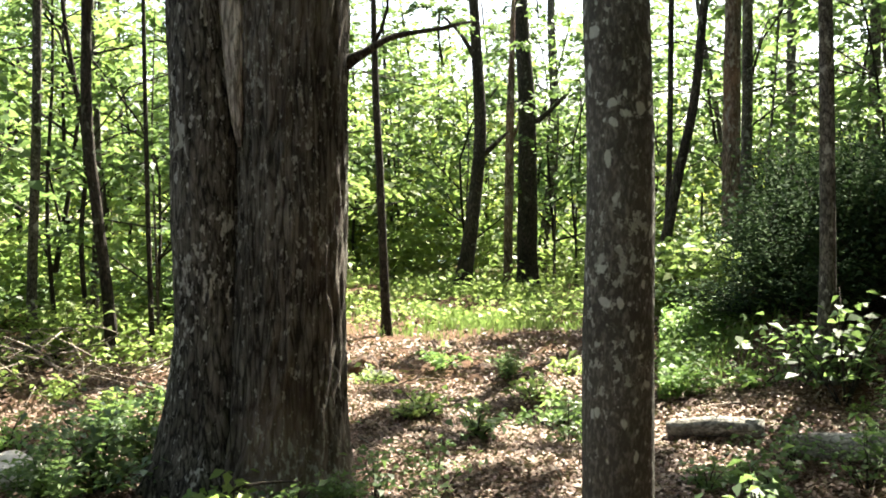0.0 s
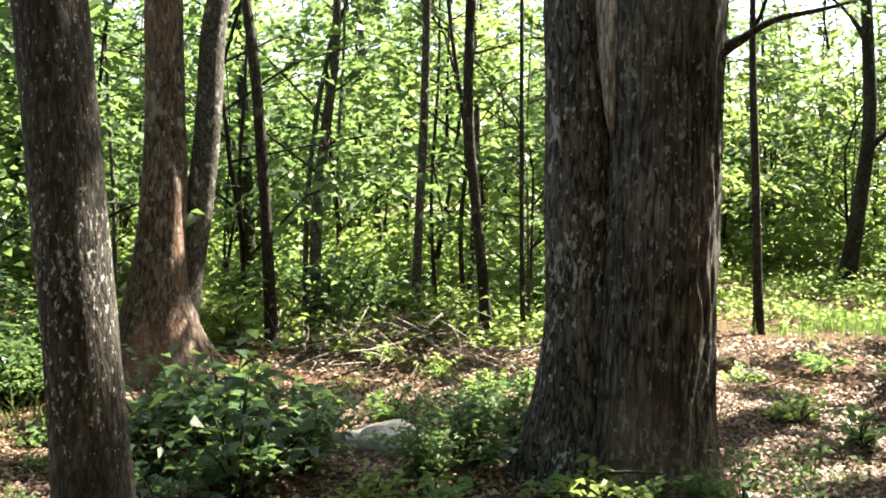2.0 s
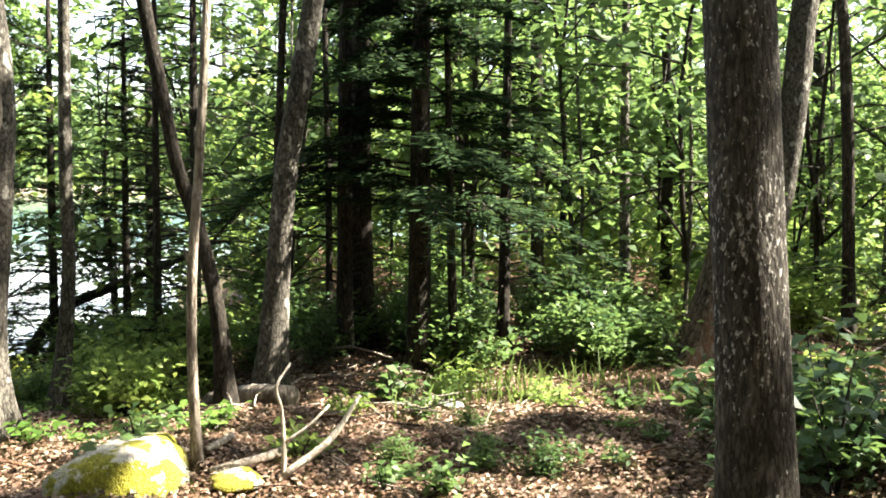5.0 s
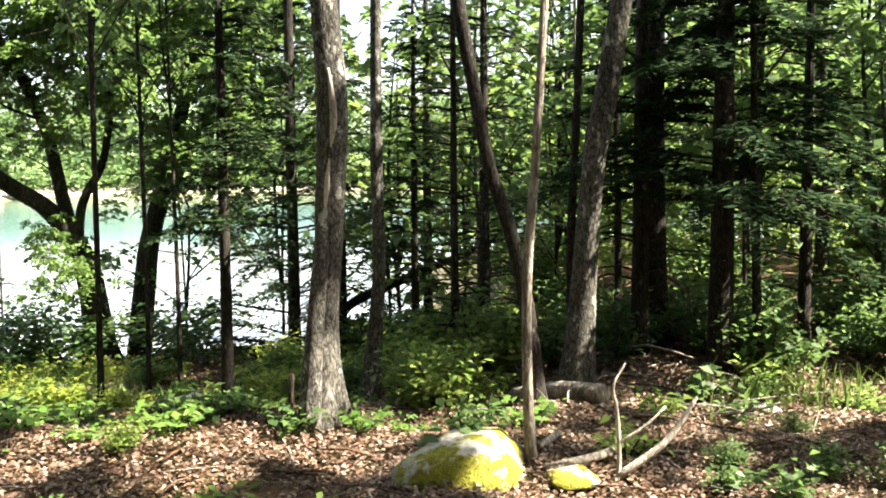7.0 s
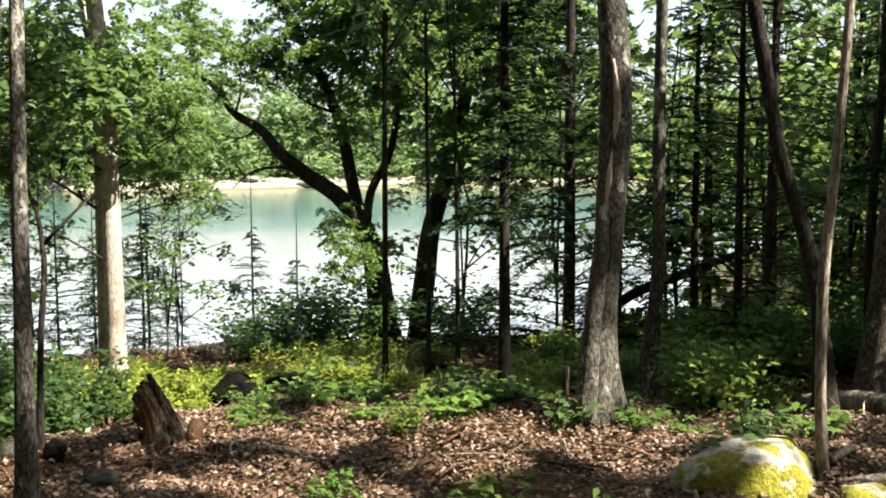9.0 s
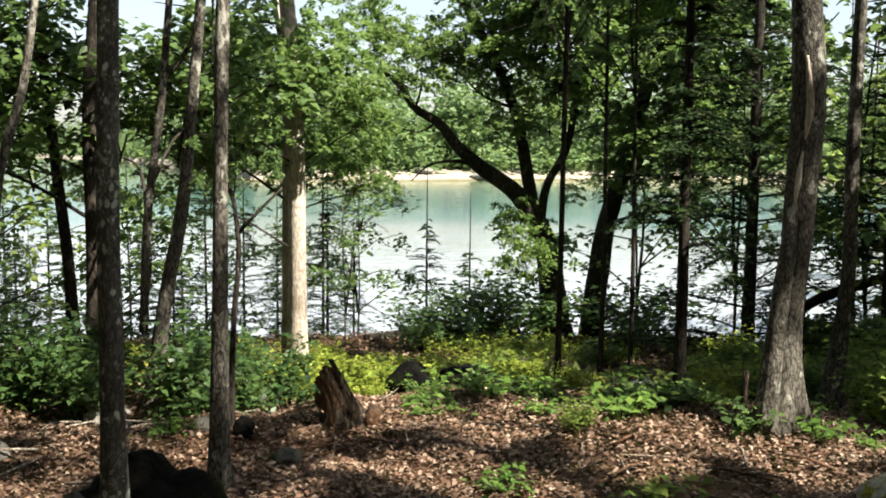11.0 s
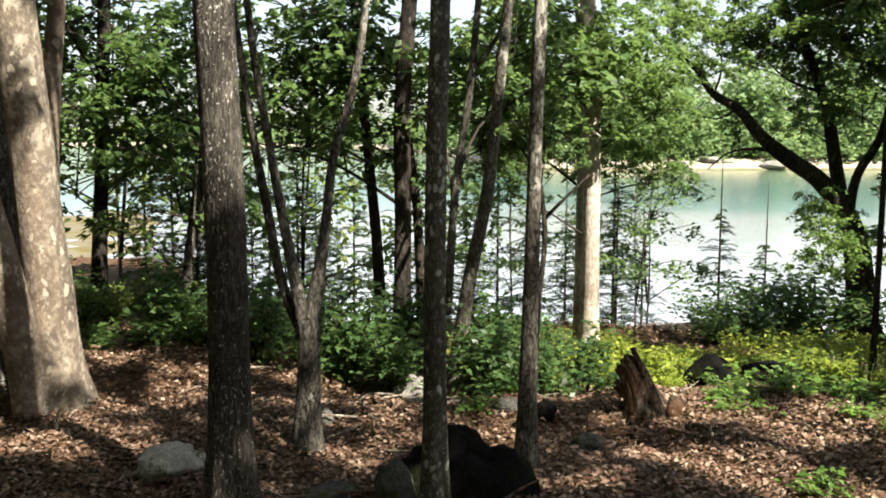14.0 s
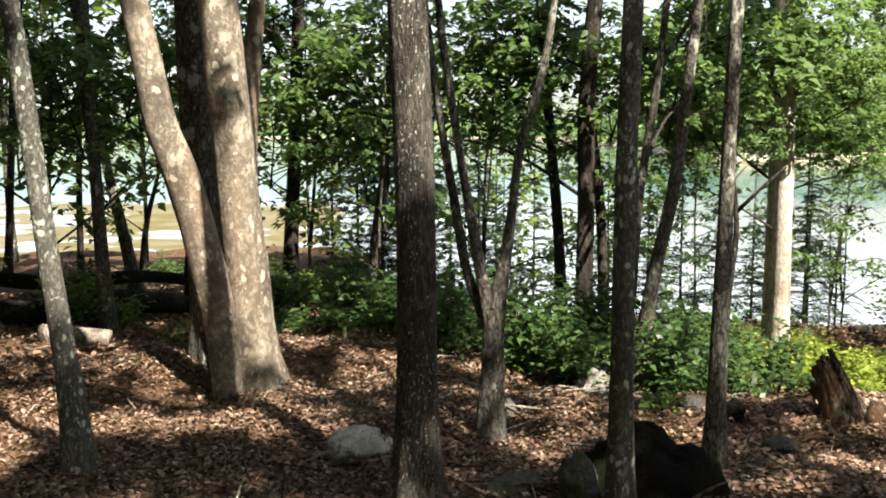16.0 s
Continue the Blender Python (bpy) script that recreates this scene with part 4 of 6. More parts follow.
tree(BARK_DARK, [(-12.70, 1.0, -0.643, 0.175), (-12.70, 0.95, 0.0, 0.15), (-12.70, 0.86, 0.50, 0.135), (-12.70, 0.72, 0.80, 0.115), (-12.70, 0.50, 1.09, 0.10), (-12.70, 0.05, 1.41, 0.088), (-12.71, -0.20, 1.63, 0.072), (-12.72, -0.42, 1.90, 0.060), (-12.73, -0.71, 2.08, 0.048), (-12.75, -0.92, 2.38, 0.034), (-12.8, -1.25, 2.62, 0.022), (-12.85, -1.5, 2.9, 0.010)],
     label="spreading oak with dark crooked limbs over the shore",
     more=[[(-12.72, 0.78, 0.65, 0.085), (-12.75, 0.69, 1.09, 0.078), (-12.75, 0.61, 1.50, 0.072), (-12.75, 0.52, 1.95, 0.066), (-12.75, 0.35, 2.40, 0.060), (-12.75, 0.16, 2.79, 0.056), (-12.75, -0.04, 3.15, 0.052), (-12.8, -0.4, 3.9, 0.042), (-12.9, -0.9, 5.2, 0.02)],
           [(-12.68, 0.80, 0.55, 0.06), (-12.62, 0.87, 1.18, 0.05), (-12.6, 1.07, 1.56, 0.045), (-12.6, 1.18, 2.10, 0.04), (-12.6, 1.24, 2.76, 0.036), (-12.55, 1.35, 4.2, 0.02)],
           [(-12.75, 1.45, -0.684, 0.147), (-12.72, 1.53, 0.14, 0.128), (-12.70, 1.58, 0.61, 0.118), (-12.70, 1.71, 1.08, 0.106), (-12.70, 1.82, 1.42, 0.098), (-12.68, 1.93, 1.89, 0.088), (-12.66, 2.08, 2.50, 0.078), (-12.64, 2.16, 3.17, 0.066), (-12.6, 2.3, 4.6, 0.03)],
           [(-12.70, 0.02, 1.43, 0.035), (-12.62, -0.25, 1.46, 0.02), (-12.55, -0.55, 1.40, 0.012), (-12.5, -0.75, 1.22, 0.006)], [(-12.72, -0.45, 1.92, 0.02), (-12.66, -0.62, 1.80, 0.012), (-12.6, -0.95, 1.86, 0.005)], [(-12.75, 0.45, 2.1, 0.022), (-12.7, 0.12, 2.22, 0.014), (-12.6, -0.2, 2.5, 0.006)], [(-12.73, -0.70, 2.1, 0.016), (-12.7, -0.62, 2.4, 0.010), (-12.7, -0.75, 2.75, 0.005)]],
     sprays=[((-12.5, 0.35, 2.15), 0.75), ((-12.9, 0.0, 2.9), 0.6), ((-12.3, 0.85, 1.75), 0.6), ((-12.7, 1.0, 2.35), 0.95), ((-12.4, 1.5, 1.85), 0.9), ((-12.8, 1.6, 2.75), 1.0), ((-12.3, 2.1, 1.35), 0.8),
             ((-12.6, 2.3, 2.2), 1.0), ((-12.2, 2.7, 1.7), 0.9), ((-12.6, 2.9, 2.8), 1.0), ((-12.4, 1.85, 0.95), 0.55), ((-12.2, 2.5, 0.9), 0.6), ((-12.9, 0.6, 3.1), 0.8), ((-12.5, 1.2, 3.2), 0.9),
             ((-12.6, 2.1, 3.3), 0.9), ((-12.9, -0.3, 2.35), 0.45), ((-12.85, -0.8, 2.6), 0.45), ((-12.9, -1.3, 2.9), 0.45), ((-11.96, 0.60, 0.1), 0.5), ((-12.5, 0.5, 0.45), 0.4), ((-12.6, 0.1, 2.35), 0.5), ((-12.6, 0.55, 2.55), 0.75), ((-12.5, 0.25, 1.65), 0.35), ((-12.5, -0.35, 2.55), 0.4), ((-12.5, -0.8, 2.15), 0.35), ((-12.55, -1.1, 2.55), 0.45), ((-12.2, 1.1, 2.9), 0.8), ((-12.2, 1.9, 2.4), 0.8), ((-12.1, 2.6, 3.0), 0.9), ((-12.3, 3.2, 2.2), 0.8)], seg=16, spray_pool=OAK_SPRAY)
tree(BARK_DARK, [(-6.088, -1.719, 0.153, 0.016), (-6.093, -1.694, 0.61, 0.015), (-6.098, -1.665, 1.114, 0.013), (-6.089, -1.715, 1.379, 0.01), (-6.074, -1.79, 1.496, 0.007)], [((-6.09, -1.69, 1.25), 0.13, 0.2)], label="thin forked sapling with bare twigs", more=[[(-6.098, -1.665, 1.114, 0.012), (-6.117, -1.557, 1.229, 0.009), (-6.137, -1.427, 1.359, 0.006)]])
tree(BARK_GREY, [(-5.128, -1.598, -0.061, 0.046), (-5.132, -1.575, 1.169, 0.034), (-5.133, -1.566, 1.685, 0.032), (-5.136, -1.552, 2.19, 0.031), (-5.146, -1.487, 5.095, 0.023), (-5.156, -1.423, 8, 0.014)], [((-5.1, 0.0, 4.6), 0.85, 0.6), ((-5.3, -0.5, 5.8), 0.7, 0.5)], label="slim straight grey trunk", seg=20, gap=0.08)
tree(BARK_LICHEN, [(-4.264, -1.812, 0.122, 0.049), (-4.264, -1.812, 0.797, 0.044), (-4.265, -1.811, 1.235, 0.042), (-4.269, -1.796, 2.079, 0.038), (-4.279, -1.754, 5.039, 0.028), (-4.29, -1.713, 8, 0.017)], [((-4.28, -1.74, 6.20), 0.5, 0.7)], label="slim trunk with mottled lichen bark", seg=20, gap=0.08)
tree(BARK_FLECK, [(-4.122, -2.612, 0.112, 0.091), (-4.122, -2.612, 0.747, 0.079), (-4.119, -2.618, 1.339, 0.08), (-4.106, -2.643, 2.077, 0.078), (-4.065, -2.725, 5.039, 0.058), (-4.024, -2.807, 8, 0.035)], [((-4.03, -2.79, 7.40), 0.3, 0.5), ((-3.2, -1.4, 7.0), 0.42, 0.45)], label="straight brown trunk with finely furrowed bark", seg=30, gap=0.06, furrow=0.012, rough=0.02)
tree(BARK_GREY, [(-5.079, -2.679, -0.076, 0.058), (-5.084, -2.668, 0.325, 0.052), (-5.087, -2.658, 0.631, 0.049), (-5.107, -2.609, 0.933, 0.03), (-5.118, -2.581, 1.15, 0.024), (-5.131, -2.547, 1.447, 0.022), (-5.167, -2.448, 1.821, 0.02), (-5.187, -2.389, 2.216, 0.017), (-5.285, -2.102, 4.608, 0.013), (-5.384, -1.816, 7, 0.008)], [((-5.28, -2.10, 4.60), 0.7, 0.8)], label="grey tree forking low into slender stems", more=[[(-5.083, -2.669, 0.548, 0.041), (-5.062, -2.721, 0.881, 0.03), (-5.038, -2.776, 1.207, 0.024), (-5.015, -2.829, 1.553, 0.021), (-4.991, -2.881, 1.919, 0.02), (-4.978, -2.91, 2.2, 0.018), (-4.905, -3.065, 4.1, 0.014), (-4.833, -3.221, 6, 0.008)], [(-5.121, -2.707, 0.595, 0.03), (-5.086, -2.79, 0.82, 0.025), (-5.057, -2.856, 1.204, 0.023), (-5.028, -2.92, 1.606, 0.02), (-5.003, -2.973, 2.05, 0.017), (-4.913, -3.164, 4.025, 0.013), (-4.822, -3.354, 6, 0.008)]], seg=16, gap=0.08)
tree(BARK_DARK, [(-8.398, -3.18, -0.292, 0.079), (-8.402, -3.164, 0.873, 0.069), (-8.402, -3.167, 1.78, 0.066), (-8.418, -3.11, 2.667, 0.06), (-8.466, -2.948, 5.834, 0.045), (-8.514, -2.785, 9, 0.027)], [((-8.51, -2.79, 7.65), 1.0125, 0.9)], label="dark straight trunk at the edge of the bank", more=[[(-8.638, -3.068, -0.291, 0.048), (-8.633, -3.087, 0.62, 0.042), (-8.621, -3.129, 1.184, 0.037), (-8.606, -3.181, 1.556, 0.033)]], sprays=[((-8.87, -4.16, 1.62), 0.8), ((-9.01, -3.81, 2.09), 0.84), ((-9.15, -3.38, 1.77), 0.76), ((-9.11, -4.86, 1.48), 0.69)])
tree(BARK_DARK, [(-9.112, -3.577, -0.262, 0.056), (-9.102, -3.608, 0.556, 0.048), (-9.081, -3.672, 1.307, 0.045), (-9.039, -3.796, 2.767, 0.039), (-8.978, -3.973, 5.384, 0.029), (-8.918, -4.151, 8, 0.018)], [((-8.92, -4.15, 6.65), 1.0125, 0.9)], label="dark slender trunk on the bank", sprays=[((-8.70, -4.15, 1.41), 0.84), ((-9.03, -3.85, 1.21), 0.88), ((-8.96, -4.04, 1.86), 0.95), ((-8.77, -4.50, 1.61), 0.84)])
tree(BARK_GREY, [(-7.345, -2.476, -0.196, 0.06), (-7.366, -2.387, 0.497, 0.049), (-7.394, -2.261, 1.168, 0.045), (-7.407, -2.198, 1.75, 0.039), (-7.421, -2.125, 2.51, 0.034), (-7.462, -1.915, 5.255, 0.026), (-7.503, -1.705, 8, 0.016)], [((-7.50, -1.70, 6.65), 1.0125, 0.9), ((-7.54, -2.09, 4.65), 1.0125, 0.9)], label="leaning grey-brown tree on the bank", more=[[(-7.431, -2.546, 0.32, 0.032), (-7.443, -2.498, 1.163, 0.03), (-7.464, -2.41, 1.83, 0.027), (-7.478, -2.346, 2.523, 0.023), (-7.507, -2.217, 4.262, 0.017), (-7.536, -2.088, 6, 0.01)], [(-7.468, -2.391, 2.024, 0.02), (-7.501, -2.238, 2.218, 0.016), (-7.516, -2.162, 2.409, 0.012)]], sprays=[((-8.51, -2.76, 0.70), 0.55), ((-8.75, -2.60, 1.42), 0.88), ((-8.84, -3.09, 1.46), 0.84), ((-8.69, -2.37, 1.78), 0.95)])
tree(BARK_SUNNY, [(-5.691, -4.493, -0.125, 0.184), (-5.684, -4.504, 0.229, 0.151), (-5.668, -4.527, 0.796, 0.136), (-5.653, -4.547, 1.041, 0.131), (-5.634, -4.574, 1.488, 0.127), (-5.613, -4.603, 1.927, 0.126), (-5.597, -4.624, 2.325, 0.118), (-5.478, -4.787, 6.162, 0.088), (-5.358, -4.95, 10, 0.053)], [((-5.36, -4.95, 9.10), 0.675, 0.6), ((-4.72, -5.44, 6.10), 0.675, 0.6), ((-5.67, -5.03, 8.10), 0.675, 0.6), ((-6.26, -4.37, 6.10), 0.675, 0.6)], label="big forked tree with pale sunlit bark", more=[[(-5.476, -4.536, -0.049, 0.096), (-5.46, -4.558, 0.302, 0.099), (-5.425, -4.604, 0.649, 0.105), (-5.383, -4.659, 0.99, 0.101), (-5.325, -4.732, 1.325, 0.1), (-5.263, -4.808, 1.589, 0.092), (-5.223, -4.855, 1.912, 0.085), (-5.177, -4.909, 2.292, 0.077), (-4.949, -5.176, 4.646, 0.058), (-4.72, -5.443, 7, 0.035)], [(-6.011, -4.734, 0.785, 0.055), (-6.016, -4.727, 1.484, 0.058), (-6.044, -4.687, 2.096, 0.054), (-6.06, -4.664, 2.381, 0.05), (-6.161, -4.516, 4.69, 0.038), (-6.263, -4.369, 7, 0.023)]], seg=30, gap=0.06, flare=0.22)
# rear stem of the forked tree; its shade is put into darker bark
tree(BARK_GREY, [(-6.05, -5.03, -0.10, 0.15), (-6.02, -5.08, 0.584, 0.118), (-6.00, -5.11, 1.308, 0.112), (-5.98, -5.13, 2.358, 0.107), (-5.94, -5.18, 5.679, 0.079), (-5.90, -5.22, 9, 0.047)], [((-5.85, -5.1, 8.1), 0.5, 0.5)], label="rear stem of the forked tree, bark darkened for its shade", seg=24, gap=0.08, flare=0.4)
tree(BARK_LICHEN, [(-3.914, -4.215, -0.018, 0.067), (-3.888, -4.241, 0.497, 0.051), (-3.854, -4.274, 0.934, 0.046), (-3.817, -4.31, 1.455, 0.044), (-3.78, -4.345, 1.959, 0.043), (-3.769, -4.356, 2.1, 0.041), (-3.61, -4.505, 4.55, 0.031), (-3.45, -4.653, 7, 0.018)], [((-3.45, -4.65, 5.65), 1.0125, 0.9)], label="leaning young tree with mottled bark", seg=18, gap=0.08)
tree(BARK_GREY, [(-7.145, -6.984, -0.194, 0.063), (-7.113, -7.018, 0.516, 0.058), (-7.095, -7.038, 1.233, 0.052), (-7.065, -7.07, 2.167, 0.061), (-7.062, -7.072, 2.624, 0.051), (-7.049, -7.086, 5.312, 0.038), (-7.037, -7.099, 8, 0.023)], [((-7.04, -7.10, 6.65), 1.0125, 0.9)], label="grey trunk near the fallen logs", sprays=[((-7.04, -7.09, 1.33), 0.88), ((-7.04, -7.66, 1.42), 0.95), ((-7.26, -6.85, 1.61), 0.88), ((-7.82, -6.98, 1.21), 0.76)])
tree(BARK_GREY, [(-8.821, -8.11, -0.206, 0.071), (-8.747, -8.194, 0.337, 0.065), (-8.652, -8.3, 1.047, 0.052), (-8.44, -8.535, 3.023, 0.039), (-8.228, -8.77, 5, 0.024)], [((-8.50, -8.47, 2.50), 0.5, 0.6)], label="leaning grey stem near the shore")
tree(BARK_DARK, [(-8.497, -6.055, -0.288, 0.08), (-8.513, -6.031, 0.409, 0.069), (-8.534, -5.997, 1.199, 0.063), (-8.571, -5.94, 2.738, 0.057), (-8.63, -5.846, 5.869, 0.042), (-8.69, -5.753, 9, 0.025)], [((-8.69, -5.75, 7.65), 1.0125, 0.9)], label="dark trunk with rough bark", sprays=[((-8.17, -6.01, 1.06), 0.84), ((-8.64, -5.82, 1.20), 0.84), ((-8.43, -5.80, 1.82), 1.1), ((-8.40, -6.20, 1.72), 0.84)])
tree(BARK_GREY, [(-8.899, -5.377, -0.197, 0.064), (-8.906, -5.363, 0.398, 0.048), (-8.954, -5.273, 1.195, 0.037), (-8.982, -5.219, 2.237, 0.031), (-9.021, -5.142, 4.118, 0.023), (-9.061, -5.065, 6, 0.014)], [((-9.06, -5.06, 4.65), 1.0125, 0.9)], label="slender grey stem at the edge of the bank", sprays=[((-8.97, -5.46, 0.87), 0.76), ((-8.91, -5.13, 1.41), 0.84), ((-8.72, -5.50, 1.72), 0.84)])
tree(BARK_DARK, [(-9.95, -11.238, -0.514, 0.051), (-10.006, -11.186, 0.718, 0.047), (-10.086, -11.113, 2.493, 0.043), (-10.184, -11.022, 5.246, 0.032), (-10.283, -10.93, 8, 0.019)], [((-10.28, -10.93, 6.65), 1.0125, 0.9)], label="thin dark stem among trees")
tree(BARK_DARK, [(-9.865, -9.929, -0.557, 0.042), (-9.879, -9.914, 0.758, 0.038), (-9.925, -9.866, 2.443, 0.034), (-9.987, -9.802, 5.222, 0.025), (-10.048, -9.738, 8, 0.015)], [((-10.05, -9.74, 6.65), 1.0125, 0.9)], label="thin dark stem among trees")
tree(BARK_DARK, [(-9.587, -8.753, -0.169, 0.039), (-9.653, -8.677, 0.609, 0.032), (-9.711, -8.608, 0.93, 0.023), (-9.937, -8.342, 2.465, 0.017), (-10.162, -8.076, 4, 0.01)], [((-9.84, -8.46, 1.80), 0.4, 0.5)], label="small crooked tree near the shore")

# ---- double tree by the path ----
def double_tree():
    foot = Vector((-1.01, 5.40, float(land(-1.01, 5.40)) - 0.1))
    base = new("tree")
    base.location = foot
    u = np.array([0.98, 0.21, 0.0])       # across, as seen from the path
    def at(across, z, r, back=0.0):
        p = u * across + np.array([-0.21, 0.98, 0]) * back
        return (p[0], p[1], z, r)
    right = [at(0.10, 0, 0.42), at(0.12, 0.35, 0.36), at(0.15, 0.8, 0.325), at(0.19, 1.4, 0.30), at(0.215, 2.1, 0.285), at(0.24, 3.0, 0.28), at(0.28, 5, 0.22), at(0.3, 9, 0.12)]
    left = [at(-0.26, 0, 0.36, .04), at(-0.235, 0.4, 0.27, .04), at(-0.21, 0.9, 0.215, .04), at(-0.24, 1.6, 0.19, .04), at(-0.26, 2.2, 0.17, .05), at(-0.29, 3.0, 0.15, .06), at(-0.4, 5, 0.13, .1), at(-0.6, 9, 0.06, .2)]
    part("trunk", fast_mesh("trunk", *tube(right, 130, 0.022, 0.025, 0.034, 5, 0.12), BARK_DOUBLE), base)
    part("trunk", fast_mesh("trunk", *tube(left, 90, 0.025, 0.03, 0.03, 9, 0.14), BARK_LICHEN_DARK), base)
    part("limb", fast_mesh("limb", *tube([at(0.42, 2.34, 0.06, -.05), at(0.55, 2.40, 0.030, -.1), at(0.72, 2.50, 0.019, -.12), at(0.95, 2.55, 0.013, -.1), at(1.2, 2.62, 0.007)], 10, 0.06, 0.1, 0.05, 3), BARK_DARK), base)
    part("limb", fast_mesh("limb", *tube([at(0.62, 2.43, 0.014, -.1), at(0.7, 2.6, 0.010, -.1), at(0.72, 2.9, 0.006, -.1)], 6, 0.1, 0.1), BARK_DARK), base)
    part("scar", fast_mesh("scar", *tube([at(-.070, 1.92, .008, -.11), at(-.078, 2.04, .026, -.11), at(-.088, 2.2, .036, -.10), at(-.085, 2.35, .048, -.08), at(-.10, 2.7, .060, -.06), at(-.10, 3.4, .07, -.03)], 26, .02, .16, .14, 2), SCAR), base, "pale exposed wood in the fork")
    for k, (a, z) in enumerate([(0.5, 6.4), (1.4, 3.6)]):
        x, y, zz, _ = at(a, z, 0)
        part("crown", (SHADE_CANOPY[0], SPRAY[1])[k], base, m=Matrix.LocRotScale((x, y, zz), Euler((0, 0, k)), (.75, .75, .8) if k < 1 else (.9, .9, .8)))
    # two unseen crowns added over the path only to shade the ground
    part("crown", SHADE_CANOPY[1], base, m=Matrix.LocRotScale((-1.0, -.4, 6.9), Euler((0, 0, 1)), (.75, .75, .6)))
    part("crown", SHADE_CANOPY[2], base, m=Matrix.LocRotScale((1.5, 2.8, 6.4), Euler((0, 0, 2)), (.8, .8, .8)))
    part("limb", fast_mesh("limb", *tube([at(.26, 4.4, .1), (.8, 1.2, 5.4, .07), (1.5, 2.8, 6.6, .05)], 8, .2), BARK_DARK), base)
    tagged(base, "two thick furrowed trunks grown together, brown and grey bark", "tree")


BARK_LICHEN_DARK = bark("mottled_bark", (0.015, 0.014, 0.012), (0.14, 0.13, 0.11), 40, 0.22, (0.46, 0.46, 0.42), 0.36, 34, 0.5, None, 0.025)
SCAR = bark("torn_wood", (0.14, 0.12, 0.10), (0.55, 0.50, 0.43), 40, 0.18, (0.16, 0.13, 0.10), 0.3, 30, 0.25, None, 0.035)
double_tree()


# ---- woods behind: many slender trees in full leaf ----
def polar(r, az):
    a = radians(az)
    return -r * math.sin(a), r * math.cos(a)


rnd = random.Random(5)
POLE = []
for k in range(5):
    w = [(0, 0, 0, .075), (rnd.gauss(0, .08), rnd.gauss(0, .08), 2.2, .06), (rnd.gauss(0, .15), rnd.gauss(0, .15), 4.6, .045), (rnd.gauss(0, .25), rnd.gauss(0, .25), 8.0, .02)]
    POLE.append([fast_mesh("trunk", *tube(w, 8, 0.35, 0.06, 0.02, k, 0.3), b) for b in (BARK_DARK, BARK_GREY)])


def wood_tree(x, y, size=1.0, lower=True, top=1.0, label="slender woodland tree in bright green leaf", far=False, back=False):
    base = new("tree")
    base.location = (x, y, float(land(x, y)) - 0.05)
    k = rnd.randrange(5)
    turn = Euler((rnd.gauss(0, .03), rnd.gauss(0, .03), rnd.uniform(0, 6.28)))
    part("trunk", POLE[k][rnd.randrange(2)], base, m=Matrix.LocRotScale((0, 0, 0), turn, (size * rnd.uniform(.6, 1.3), size * rnd.uniform(.6, 1.3), size)))
    pool = FAR_CROWN if far else CROWN
    if top > 1.2:
        pool = SHADE_CANOPY
    part("crown", rnd.choice(pool), base, m=Matrix.LocRotScale((0, 0, rnd.uniform(3.6, 4.8) * size), Euler((0, 0, rnd.uniform(0, 6.28))), (size * top, size * top, size * min(top, 1))))
    if lower:
        for _ in range(2 if far else rnd.choice((1, 2))):
            low = rnd.choice(FAR_CROWN if far else YOUNG), Matrix.LocRotScale((rnd.gauss(0, .2), rnd.gauss(0, .2), rnd.uniform(0.5, 2.6)), Euler((0, 0, rnd.uniform(0, 6.28))), (size * (.6 if far else 1.2),) * 3)
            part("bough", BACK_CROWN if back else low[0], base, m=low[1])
    return tagged(base, label, "tree", "woodland trees")


def sapling(x, y, size=1.0, label="young leafy sapling with a thin stem"):
    base = new("sapling")
    base.location = (x, y, float(land(x, y)) - 0.03)
    part("trunk", POLE[rnd.randrange(5)][rnd.randrange(2)], base, m=Matrix.LocRotScale((0, 0, 0), Euler((0, 0, rnd.uniform(0, 6))), (.22 * size, .22 * size, .40 * size)))
    part("crown", rnd.choice(YOUNG), base, m=Matrix.LocRotScale((0, 0, 0.5 * size), Euler((0, 0, rnd.uniform(0, 6.28))), (size, size, size)))
    return tagged(base, label, "sapling", "woodland saplings")


spots = []
def free(x, y, gap):
    if any((x - a) ** 2 + (y - b) ** 2 < gap * gap for a, b in spots):
        return False
    spots.append((x, y))
    return True


for _ in range(900):            # the wood to the north
    r, az = rnd.uniform(12, 40) ** 1.0, rnd.uniform(-42, 64)
    if -9 < az < 6 and r < 19 or -24 < az < -9 and r < 15.5 or 44 < az < 62 and r < 20:
        continue
    x, y = polar(r, az)
    if free(x, y, 1.7 + r * 0.05):
        wood_tree(x, y, rnd.uniform(.8, 1.25), far=r > 20, top=.45)
    if len(spots) > 62:
        break
mark = len(spots)
for _ in range(600):            # saplings between them
    r, az = rnd.uniform(10.5, 22), rnd.uniform(-30, 62)
    if -10 < az < 8 and r < 20 or -24 < az < -9 and r < 14.5:
        continue
    x, y = polar(r, az)
    if free(x, y, 1.0):
        sapling(x, y, rnd.uniform(1.0, 2.0))
    if len(spots) - mark > 66:
        break
for k in range(14):             # screen of leaves beyond the clearing
    x, y = polar(rnd.uniform(16.5, 27), -10 + k * 1.25)
    sapling(x, y, rnd.uniform(1.1, 1.8))
mark = len(spots)
